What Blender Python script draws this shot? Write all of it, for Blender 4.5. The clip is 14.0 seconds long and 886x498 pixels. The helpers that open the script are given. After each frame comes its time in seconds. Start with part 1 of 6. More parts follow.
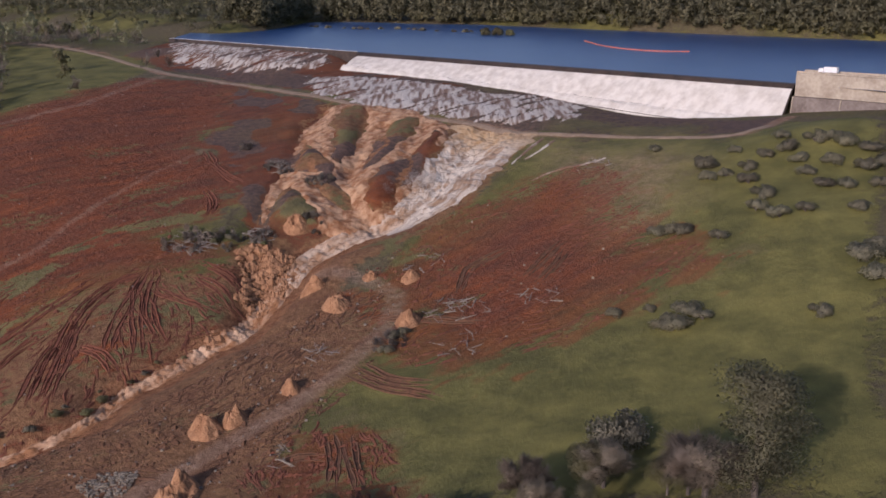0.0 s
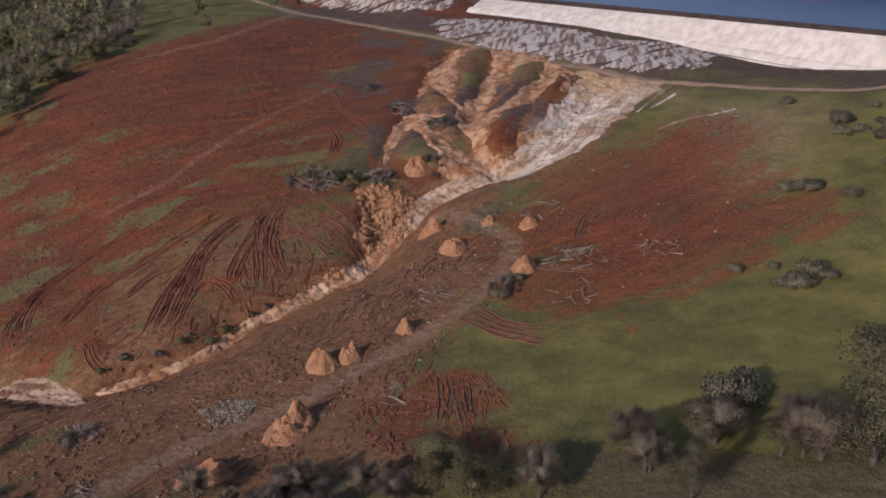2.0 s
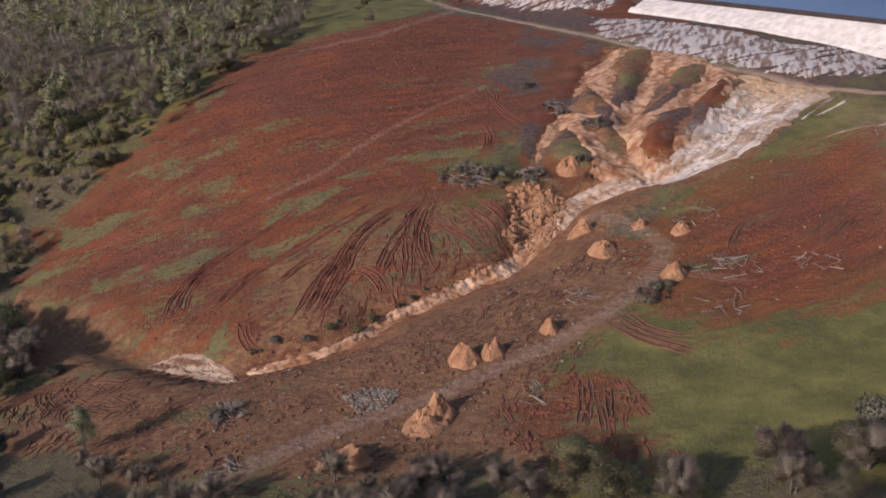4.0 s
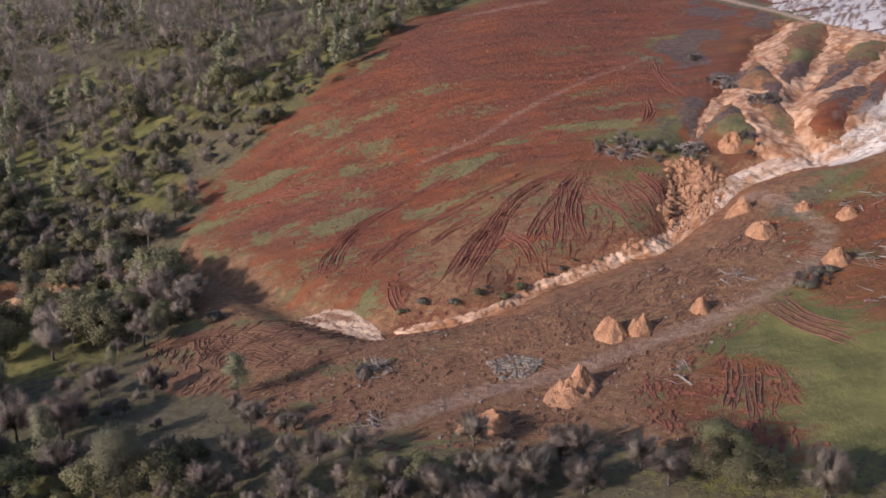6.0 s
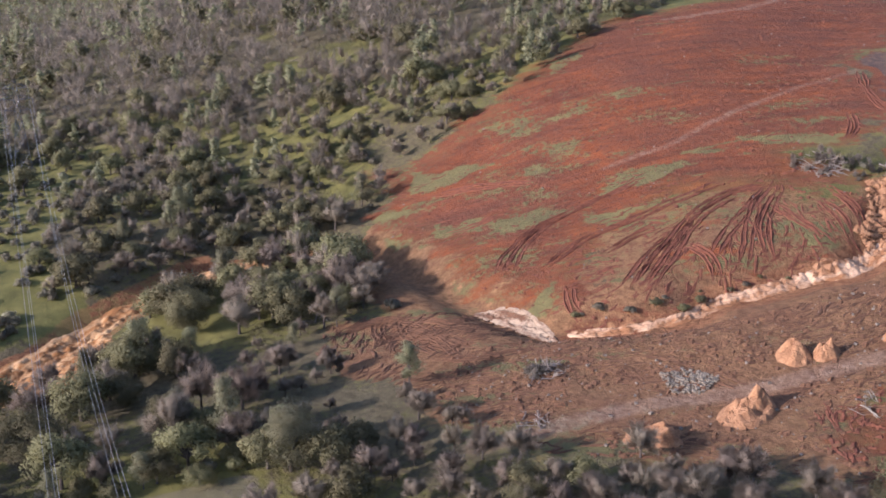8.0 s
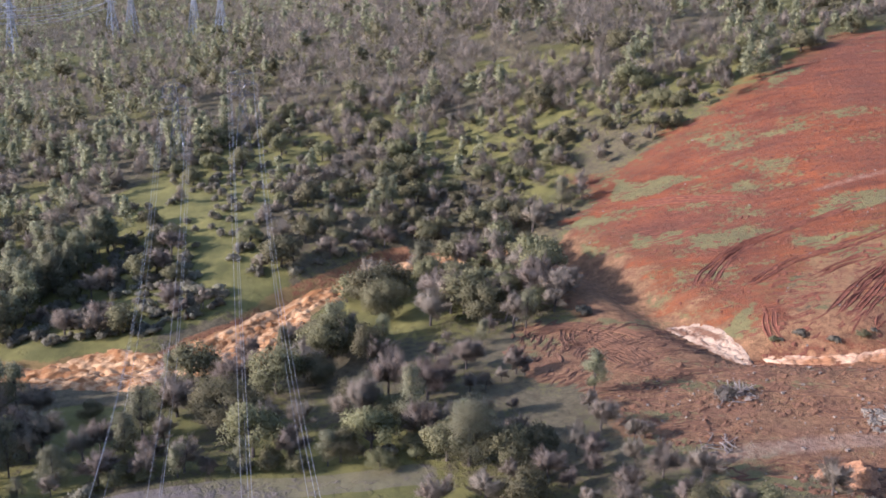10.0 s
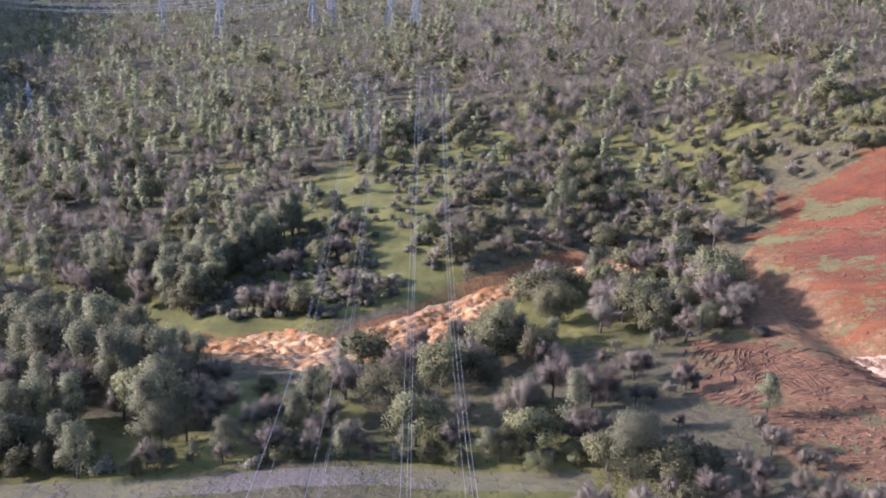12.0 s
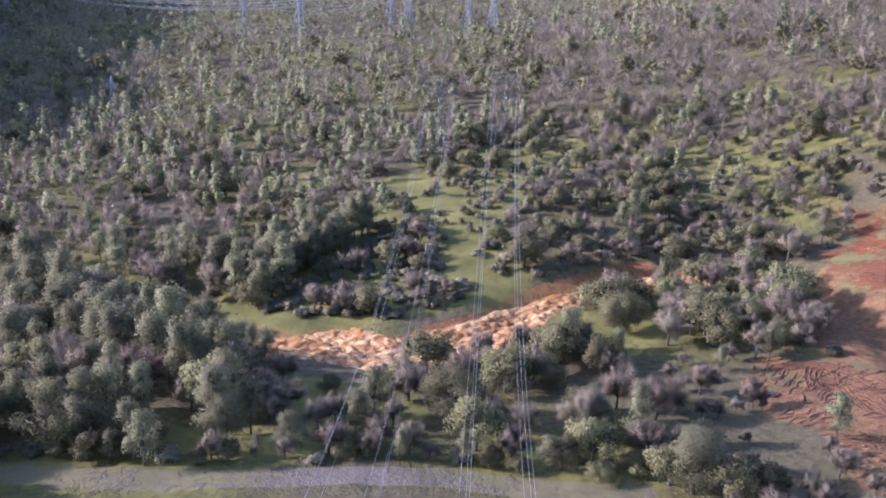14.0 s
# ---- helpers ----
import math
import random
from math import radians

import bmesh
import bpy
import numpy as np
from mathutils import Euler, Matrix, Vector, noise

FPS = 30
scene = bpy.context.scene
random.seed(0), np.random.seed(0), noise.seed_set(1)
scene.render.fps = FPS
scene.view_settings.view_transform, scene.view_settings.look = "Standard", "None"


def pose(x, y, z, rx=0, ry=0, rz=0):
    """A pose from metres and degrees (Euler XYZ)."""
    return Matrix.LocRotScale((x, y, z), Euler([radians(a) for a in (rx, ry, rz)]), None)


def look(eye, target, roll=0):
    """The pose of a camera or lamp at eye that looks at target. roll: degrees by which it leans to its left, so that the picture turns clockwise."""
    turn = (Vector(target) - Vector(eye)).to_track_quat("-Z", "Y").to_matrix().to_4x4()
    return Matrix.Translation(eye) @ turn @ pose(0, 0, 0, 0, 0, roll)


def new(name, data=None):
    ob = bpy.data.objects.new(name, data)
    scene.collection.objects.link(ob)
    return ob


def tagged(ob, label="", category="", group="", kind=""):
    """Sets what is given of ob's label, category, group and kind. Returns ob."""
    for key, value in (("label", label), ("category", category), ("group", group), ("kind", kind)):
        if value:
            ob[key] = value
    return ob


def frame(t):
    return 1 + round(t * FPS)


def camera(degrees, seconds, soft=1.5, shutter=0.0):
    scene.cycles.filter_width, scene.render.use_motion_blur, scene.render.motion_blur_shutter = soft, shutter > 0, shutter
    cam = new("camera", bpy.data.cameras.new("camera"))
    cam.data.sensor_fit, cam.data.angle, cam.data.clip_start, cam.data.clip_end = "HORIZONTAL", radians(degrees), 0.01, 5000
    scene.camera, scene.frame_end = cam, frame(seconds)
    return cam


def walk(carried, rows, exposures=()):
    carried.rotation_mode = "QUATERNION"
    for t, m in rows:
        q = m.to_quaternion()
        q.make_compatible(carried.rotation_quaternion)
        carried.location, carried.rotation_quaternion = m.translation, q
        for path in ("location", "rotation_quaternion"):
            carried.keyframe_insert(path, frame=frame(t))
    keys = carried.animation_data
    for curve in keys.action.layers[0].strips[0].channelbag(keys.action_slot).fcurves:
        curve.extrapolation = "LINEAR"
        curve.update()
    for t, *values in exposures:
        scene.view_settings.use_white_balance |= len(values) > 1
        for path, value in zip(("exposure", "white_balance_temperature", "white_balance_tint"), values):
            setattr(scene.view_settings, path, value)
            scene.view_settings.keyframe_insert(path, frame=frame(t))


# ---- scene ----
cam = camera(45.6, 14.0, soft=1.7)
walk(cam, [
    (0.0, pose(0, 0, 52, 75.00, 0.00, 0.00)),
    (0.5, pose(0, 0, 52, 73.93, -0.07, 1.55)),
    (1.0, pose(0, 0, 52, 72.70, -0.18, 3.29)),
    (1.5, pose(0, 0, 52, 72.01, -0.34, 5.07)),
    (2.0, pose(0, 0, 52, 71.99, -0.42, 6.81)),
    (2.5, pose(0, 0, 52, 71.97, -0.47, 8.47)),
    (3.0, pose(0, 0, 52, 71.95, -0.57, 10.87)),
    (5.5, pose(0, 0, 52, 70.58, -0.93, 21.71)),
    (6.0, pose(0, 0, 52, 69.91, -1.05, 24.12)),
    (6.5, pose(0, 0, 52, 69.83, -1.21, 26.47)),
    (7.0, pose(0, 0, 52, 69.78, -1.39, 29.22)),
    (7.5, pose(0, 0, 52, 69.72, -1.52, 31.77)),
    (8.0, pose(0, 0, 52, 69.64, -1.62, 34.69)),
    (10.5, pose(0, 0, 52, 69.22, -2.51, 49.47)),
    (11.0, pose(0, 0, 52, 69.07, -2.65, 52.69)),
    (11.5, pose(0, 0, 52, 68.99, -2.83, 55.02)),
    (12.0, pose(0, 0, 52, 68.91, -2.97, 56.68)),
    (12.5, pose(0, 0, 52, 68.87, -3.03, 57.89)),
    (13.0, pose(0, 0, 52, 68.89, -3.16, 58.54)),
    (13.5, pose(0, 0, 52, 68.90, -3.32, 59.45)),
    (14.0, pose(0, 0, 52, 68.89, -3.66, 60.93)),
], exposures=[(0.0, -0.42, 6000, 30), (1.5, -0.56, 6200, 30), (3.0, -0.32, 6250, 30), (5.5, 0.1, 6000, 28), (8.0, 0.7, 5750, 27), (10.5, 1.04, 5500, 28), (14.0, 1.22, 5300, 31)])

# ---- light ----
SUN_FROM = Vector((-0.52, -0.855, 0.345)).normalized()
world = bpy.data.worlds.new("sky")
scene.world = world
world.use_nodes = True
sky = world.node_tree.nodes.new("ShaderNodeTexSky")
sky.sky_type, sky.sun_disc = "NISHITA", False
sky.sun_elevation, sky.sun_rotation = math.asin(SUN_FROM.z), radians(211)
world.node_tree.links.new(sky.outputs[0], world.node_tree.nodes["Background"].inputs[0])
world.node_tree.nodes["Background"].inputs[1].default_value = 0.15
sun = new("sun", bpy.data.lights.new("sun", "SUN"))
sun.data.energy, sun.data.angle, sun.data.color = 3.9, radians(0.6), (1.0, 0.925, 0.83)
sun.matrix_world = look(SUN_FROM * 500, (0, 0, 0))


# ---- materials ----
def material(name, rough_value=0.9, metal=0.0):
    m = bpy.data.materials.new(name)
    m.use_nodes = True
    n = m.node_tree.nodes
    n["Principled BSDF"].inputs["Roughness"].default_value = rough_value
    n["Principled BSDF"].inputs["Metallic"].default_value = metal
    n["Principled BSDF"].inputs["Specular IOR Level"].default_value = 0.25
    return m


class Nodes:
    """Short hand for a material's nodes."""

    def __init__(self, m):
        self.n, self.l = m.node_tree.nodes, m.node_tree.links
        self.bsdf = self.n["Principled BSDF"]
        self.pos = self.n.new("ShaderNodeTexCoord").outputs["Object"]

    def noise(self, scale, detail=4.0, rough_value=0.6, stretch=None, turn=0.0):
        tex = self.n.new("ShaderNodeTexNoise")
        tex.inputs["Scale"].default_value, tex.inputs["Detail"].default_value = scale, detail
        tex.inputs["Roughness"].default_value = rough_value
        where = self.pos
        if stretch:
            mapping = self.n.new("ShaderNodeMapping")
            mapping.inputs["Scale"].default_value = stretch
            spin = self.n.new("ShaderNodeVectorRotate")
            spin.rotation_type = "Z_AXIS"
            spin.inputs["Angle"].default_value = -radians(turn)
            self.l.new(where, spin.inputs["Vector"])
            where = spin.outputs[0]
            self.l.new(where, mapping.inputs["Vector"])
            where = mapping.outputs[0]
        self.l.new(where, tex.inputs["Vector"])
        return tex.outputs["Fac"]

    def ramp(self, value, *stops):
        r = self.n.new("ShaderNodeValToRGB")
        while len(r.color_ramp.elements) < len(stops):
            r.color_ramp.elements.new(0.5)
        for e, (at, c) in zip(r.color_ramp.elements, stops):
            e.position = at
            e.color = (*c, 1) if isinstance(c, tuple) else (c, c, c, 1)
        self.l.new(value, r.inputs[0])
        return r.outputs[0]

    def attr(self, name):
        a = self.n.new("ShaderNodeAttribute")
        a.attribute_name = name
        return a.outputs["Fac"]

    def calc(self, op, a, b, clamp=False):
        m = self.n.new("ShaderNodeMath")
        m.operation, m.use_clamp = op, clamp
        for k, v in enumerate((a, b)):
            if isinstance(v, (int, float)):
                m.inputs[k].default_value = v
            else:
                self.l.new(v, m.inputs[k])
        return m.outputs[0]

    def mix(self, fac, a, b, blend="MIX"):
        m = self.n.new("ShaderNodeMix")
        m.data_type, m.blend_type = "RGBA", blend
        for k, v in ((0, fac), (6, a), (7, b)):
            if isinstance(v, tuple):
                m.inputs[k].default_value = (*v, 1)
            elif isinstance(v, (int, float)):
                m.inputs[k].default_value = v
            else:
                self.l.new(v, m.inputs[k])
        return m.outputs[2]

    def bump(self, value, strength, distance):
        b = self.n.new("ShaderNodeBump")
        b.inputs["Strength"].default_value, b.inputs["Distance"].default_value = strength, distance
        self.l.new(value, b.inputs["Height"])
        self.l.new(b.outputs[0], self.bsdf.inputs["Normal"])

    def colour(self, c):
        self.l.new(c, self.bsdf.inputs["Base Color"])


def speckled(name, dark, light, scale, rough_value=0.9, bump=0.5, distance=0.1, vary=0.0, fine=6.0, metal=0.0):
    """A surface between two colours at two scales, with fine relief; vary changes it from thing to thing."""
    m = material(name, rough_value, metal)
    k = Nodes(m)
    big, small = k.noise(scale), k.noise(scale * fine, 3)
    c = k.mix(k.ramp(k.calc("ADD", k.calc("MULTIPLY", big, 0.55), k.calc("MULTIPLY", small, 0.45)), (0.38, 0.0), (0.62, 1.0)), dark, light)
    if vary:
        info = k.n.new("ShaderNodeObjectInfo")
        hsv = k.n.new("ShaderNodeHueSaturation")
        k.l.new(k.calc("ADD", k.calc("MULTIPLY", info.outputs["Random"], vary), 1 - vary / 2), hsv.inputs["Value"])
        k.l.new(k.calc("ADD", k.calc("MULTIPLY", info.outputs["Random"], 0.04), 0.48), hsv.inputs["Hue"])
        k.l.new(c, hsv.inputs["Color"])
        c = hsv.outputs[0]
    k.colour(c)
    k.bump(small, bump, distance)
    return m


def foliage(name, dark, light, vary=0.5, thin=0.45):
    """Leaves whose tone changes from clump to clump and from tree to tree."""
    m = material(name, 0.75)
    k = Nodes(m)
    geo, info = k.n.new("ShaderNodeNewGeometry"), k.n.new("ShaderNodeObjectInfo")
    c = k.mix(k.calc("ADD", k.calc("MULTIPLY", geo.outputs["Random Per Island"], 0.4), k.calc("MULTIPLY", k.noise(0.35, 2), 0.6)), dark, light)
    hsv = k.n.new("ShaderNodeHueSaturation")
    k.l.new(k.calc("ADD", k.calc("MULTIPLY", info.outputs["Random"], vary), 1 - vary / 2), hsv.inputs["Value"])
    k.l.new(k.calc("ADD", k.calc("MULTIPLY", info.outputs["Random"], 0.03), 0.482), hsv.inputs["Hue"])
    k.l.new(c, hsv.inputs["Color"])
    k.colour(hsv.outputs[0])
    if thin:
        glow = k.n.new("ShaderNodeBsdfTranslucent")
        blend = k.n.new("ShaderNodeMixShader")
        blend.inputs[0].default_value = thin
        k.l.new(hsv.outputs[0], glow.inputs[0])
        k.l.new(k.bsdf.outputs[0], blend.inputs[1])
        k.l.new(glow.outputs[0], blend.inputs[2])
        k.l.new(blend.outputs[0], k.n["Material Output"].inputs[0])
    return m


def make_ground_material():
    m = material("hillside_ground", 0.95)
    k = Nodes(m)
    huge, big, mid, fine = k.noise(0.018, 5, 0.65), k.noise(0.07, 5, 0.65), k.noise(0.4, 5, 0.7), k.noise(2.2, 3, 0.7)
    streak = k.noise(1.0, 4, 0.65, (0.028, 0.16, 0.1), 32)
    band = k.noise(1.0, 3, 0.6, (0.016, 0.075, 0.1), 30)
    litter = k.mix(k.ramp(mid, (0.35, 0.0), (0.65, 1.0)), (0.1, 0.082, 0.042), (0.2, 0.165, 0.09))
    grass = k.mix(k.ramp(big, (0.35, 0.0), (0.65, 1.0)), (0.115, 0.114, 0.036), (0.225, 0.21, 0.064))
    grass = k.mix(k.ramp(mid, (0.42, 0.0), (0.75, 0.4)), grass, (0.15, 0.13, 0.05))
    red = k.mix(k.ramp(streak, (0.34, 0.0), (0.66, 1.0)), (0.13, 0.04, 0.019), (0.31, 0.092, 0.029))
    red = k.mix(k.ramp(huge, (0.4, 0.0), (0.62, 0.6)), red, (0.17, 0.066, 0.038))
    red = k.mix(k.ramp(mid, (0.48, 0.0), (0.72, 0.6)), red, (0.175, 0.095, 0.058))
    mud = k.mix(k.ramp(mid, (0.33, 0.0), (0.67, 1.0)), (0.155, 0.076, 0.034), (0.37, 0.2, 0.094))
    mud = k.mix(k.ramp(big, (0.45, 0.0), (0.65, 0.5)), mud, (0.21, 0.095, 0.054))
    tan = k.mix(k.ramp(mid, (0.35, 0.0), (0.68, 1.0)), (0.2, 0.078, 0.034), (0.42, 0.215, 0.1))
    gravel = k.mix(k.ramp(mid, (0.35, 0.0), (0.65, 1.0)), (0.2, 0.165, 0.132), (0.245, 0.205, 0.165))
    track = k.mix(k.ramp(mid, (0.35, 0.0), (0.65, 1.0)), (0.28, 0.175, 0.115), (0.45, 0.31, 0.21))
    wet = k.mix(k.ramp(mid, (0.36, 0.0), (0.64, 1.0)), (0.085, 0.062, 0.052), (0.2, 0.12, 0.085))

    def zone(name, noise, spread):
        """The zone's mask, ragged along its edge."""
        a = k.calc("ADD", k.attr(name), k.calc("MULTIPLY", k.calc("SUBTRACT", noise, 0.5), spread))
        return k.ramp(a, (0.42, 0.0), (0.58, 1.0))

    lawn = zone("grass", mid, 0.9)
    bare = k.calc("MAXIMUM", k.attr("red"), k.attr("mud"))
    lawn = k.calc("MULTIPLY", lawn, k.calc("SUBTRACT", 1.0, bare, True))
    c = k.mix(zone("grass", mid, 0.9), litter, grass)
    c = k.mix(zone("mud", k.calc("ADD", k.calc("MULTIPLY", big, 0.5), k.calc("MULTIPLY", mid, 0.5)), 2.0), c, mud)
    c = k.mix(zone("red", k.calc("ADD", k.calc("MULTIPLY", big, 0.5), k.calc("MULTIPLY", streak, 0.5)), 2.2), c, red)
    c = k.mix(zone("meadow", k.calc("ADD", k.calc("MULTIPLY", band, 0.6), k.calc("MULTIPLY", mid, 0.4)), 2.6), c, k.mix(0.35, grass, (0.21, 0.16, 0.09)))
    c = k.mix(zone("wet", mid, 0.6), c, wet)
    c = k.mix(zone("tan", mid, 1.0), c, tan)
    c = k.mix(k.calc("MULTIPLY", k.attr("track"), k.ramp(mid, (0.3, 0.35), (0.6, 0.95))), c, track)
    c = k.mix(zone("gravel", mid, 0.5), c, gravel)
    c = k.mix(k.ramp(k.calc("ADD", k.calc("MULTIPLY", fine, 0.6), k.calc("MULTIPLY", k.noise(0.9, 4, 0.75), 0.4)), (0.36, 0.4), (0.54, 0.0)), c, (0.04, 0.026, 0.018))
    c = k.mix(k.calc("MULTIPLY", lawn, 0.6), c, k.mix(k.ramp(big, (0.38, 0.0), (0.66, 1.0)), (0.105, 0.1, 0.027), (0.2, 0.175, 0.047)))
    k.colour(c)
    k.bump(k.calc("MULTIPLY", k.calc("ADD", mid, k.calc("MULTIPLY", fine, 0.5)), k.calc("SUBTRACT", 1.0, k.calc("MULTIPLY", lawn, 0.72))), 1.0, 1.1)
    return m


def water_material(name, thick, foam, fine_scale, low, high, rough_value=0.5, lip=None):
    """Running water: thick and muddy between torn foam that follows the current."""
    m = material(name, rough_value)
    k = Nodes(m)
    a = k.noise(fine_scale, 5, 0.7)
    fac = k.ramp(k.calc("ADD", k.calc("MULTIPLY", k.attr("foam"), 0.52), k.calc("MULTIPLY", a, 0.48)), (low, 0.0), (high, 1.0))
    c = k.mix(fac, thick, foam)
    if lip:
        c = k.mix(k.calc("MULTIPLY", k.attr("lip"), k.ramp(a, (0.3, 1.0), (0.7, 0.6))), c, lip)
    k.colour(c)
    k.bump(k.calc("ADD", k.attr("foam"), k.calc("MULTIPLY", a, 0.7)), 0.6, 0.45)
    return m


GROUND = make_ground_material()
LAKE_WATER = material("lake_water", 0.3)
kk = Nodes(LAKE_WATER)
kk.colour(kk.mix(kk.noise(0.012, 3), (0.02, 0.065, 0.17), (0.028, 0.085, 0.22)))
kk.bump(kk.noise(0.5, 3, 0.6), 0.25, 0.3)
WHITE_WATER = water_material("white_water", (0.5, 0.46, 0.395), (0.66, 0.625, 0.55), 0.5, 0.32, 0.6, 0.6)
CHUTE_WATER = water_material("chute_water", (0.33, 0.215, 0.13), (0.62, 0.54, 0.43), 0.8, 0.36, 0.62, 0.6, (0.46, 0.29, 0.13))
BROWN_WATER = water_material("brown_water", (0.3, 0.14, 0.06), (0.66, 0.44, 0.27), 1.1, 0.4, 0.68, 0.7)
BRAID_WATER = water_material("silty_braid_water", (0.27, 0.12, 0.052), (0.56, 0.35, 0.2), 1.2, 0.36, 0.64, 0.7)
RAPID_WATER = water_material("rapid_water", (0.3, 0.135, 0.045), (0.6, 0.385, 0.19), 1.1, 0.4, 0.7, 0.8)
FAN_WATER = water_material("fan_water", (0.17, 0.085, 0.045), (0.44, 0.32, 0.21), 1.4, 0.42, 0.62, 0.7)
PALE_WATER = water_material("pale_water", (0.32, 0.185, 0.1), (0.56, 0.43, 0.31), 0.8, 0.36, 0.66, 0.7)
SHEET_WATER = water_material("sheet_water", (0.24, 0.14, 0.085), (0.66, 0.585, 0.48), 1.6, 0.42, 0.58, 0.6)
CONCRETE = speckled("aged_concrete", (0.3, 0.25, 0.19), (0.46, 0.4, 0.31), 0.12, 0.9, 0.2, 0.05)
DARK_CONCRETE = speckled("damp_concrete", (0.15, 0.12, 0.1), (0.25, 0.21, 0.18), 0.12, 0.85, 0.2, 0.05)
WET_CONCRETE = speckled("wet_concrete", (0.035, 0.026, 0.02), (0.08, 0.058, 0.045), 0.1, 0.4, 0.2, 0.05)
PILE_SOIL = speckled("spoil_soil", (0.24, 0.115, 0.055), (0.47, 0.255, 0.13), 0.4, 0.95, 0.8, 0.5)
RUT_SOIL = speckled("rut_soil", (0.1, 0.038, 0.023), (0.21, 0.078, 0.043), 0.5, 0.95, 0.6, 0.2)
ROAD_DIRT = speckled("packed_road_dirt", (0.25, 0.175, 0.115), (0.4, 0.29, 0.195), 0.3, 0.95, 0.4, 0.1)
MUD_RUT = speckled("mud_rut_soil", (0.075, 0.038, 0.022), (0.18, 0.092, 0.05), 0.5, 0.95, 0.6, 0.2)
ROCK = speckled("pale_rock", (0.14, 0.108, 0.082), (0.28, 0.225, 0.175), 0.5, 0.9, 0.5, 0.2, 0.3)
BARK = speckled("bark", (0.05, 0.04, 0.032), (0.15, 0.125, 0.105), 1.5, 0.95, 0.6, 0.1)
DEADWOOD = speckled("dead_wood", (0.12, 0.1, 0.08), (0.34, 0.29, 0.24), 0.8, 0.95, 0.4, 0.1, 0.3)
PINE_LEAF = foliage("grey_pine_needles", (0.205, 0.2, 0.112), (0.285, 0.275, 0.165))
OAK_LEAF = foliage("live_oak_leaves", (0.18, 0.17, 0.085), (0.26, 0.243, 0.128))
TWIG = foliage("bare_twigs", (0.25, 0.21, 0.158), (0.35, 0.294, 0.225), 0.35, thin=0.4)
SHRUB_LEAF = foliage("brush_leaves", (0.235, 0.218, 0.145), (0.34, 0.315, 0.22))
PALE_STEEL = speckled("weathered_pale_steel", (0.2, 0.22, 0.25), (0.28, 0.3, 0.33), 0.5, 0.6, 0.1, 0.02)
STEEL = speckled("galvanised_steel", (0.12, 0.13, 0.145), (0.2, 0.21, 0.23), 0.5, 0.45, 0.1, 0.02, metal=0.6)
CABLE = speckled("aluminium_cable", (0.28, 0.28, 0.3), (0.38, 0.38, 0.4), 0.5, 0.4, 0.1, 0.02, metal=0.5)
WHITE_PAINT = speckled("white_paint", (0.7, 0.7, 0.68), (0.82, 0.82, 0.8), 0.6, 0.5, 0.1, 0.02)
DARK_GLASS = speckled("dark_glass", (0.02, 0.025, 0.03), (0.04, 0.045, 0.05), 0.5, 0.1, 0.0, 0.01)
RUBBER = speckled("rubber", (0.02, 0.02, 0.02), (0.04, 0.04, 0.04), 3, 0.9, 0.2, 0.01)
SPRAY = foliage("spray_drops", (0.6, 0.56, 0.5), (0.75, 0.72, 0.67), 0.1, 0.6)
DARK_TWIG = foliage("dark_dead_twigs", (0.09, 0.076, 0.06), (0.26, 0.225, 0.185), 0.3, 0.2)
BOOM_FLOAT = speckled("orange_float", (0.46, 0.13, 0.09), (0.58, 0.22, 0.16), 1.0, 0.6, 0.1, 0.02)


# ---- building helpers ----
def mesh_object(name, verts, faces, mat, parent=None, label="", smooth_faces=False):
    data = bpy.data.meshes.new(name)
    data.from_pydata(np.asarray([tuple(v) for v in verts]).tolist(), [], [tuple(int(i) for i in f) for f in faces])
    data.materials.append(mat)
    if smooth_faces:
        data.polygons.foreach_set("use_smooth", [True] * len(data.polygons))
    data.update()
    ob = new(name, data)
    if parent:
        ob.parent = parent
    return tagged(ob, label)


def part(name, bm, mat, parent, label=""):
    data = bpy.data.meshes.new(name)
    bm.to_mesh(data)
    bm.free()
    data.materials.append(mat)
    ob = new(name, data)
    ob.parent = parent
    return tagged(ob, label)


def thing(name, at, label, category, group="", kind="", turn=0.0):
    ob = new(name)
    ob.matrix_world = pose(*at, 0, 0, turn)
    ob.empty_display_size = 0.5
    return tagged(ob, label, category, group, kind)


def box(bm, size, at=(0, 0, 0), bevel=0.0, rot=None):
    m = Matrix.Translation(at) @ (rot.to_4x4() if rot else Matrix()) @ Matrix.Diagonal((*size, 1))
    made = bmesh.ops.create_cube(bm, size=1, matrix=m)["verts"]
    if bevel:
        bmesh.ops.bevel(bm, geom=list({e for v in made for e in v.link_edges}), offset=bevel, segments=1, affect="EDGES")


def bar(bm, a, b, r0, r1=None, sides=5):
    """A tapered round bar from a to b."""
    a, b = Vector(a), Vector(b)
    r1 = r0 if r1 is None else r1
    m = Matrix.Translation((a + b) / 2) @ (b - a).to_track_quat("Z", "Y").to_matrix().to_4x4()
    bmesh.ops.create_cone(bm, cap_ends=True, segments=sides, radius1=r0, radius2=r1, depth=(b - a).length, matrix=m)


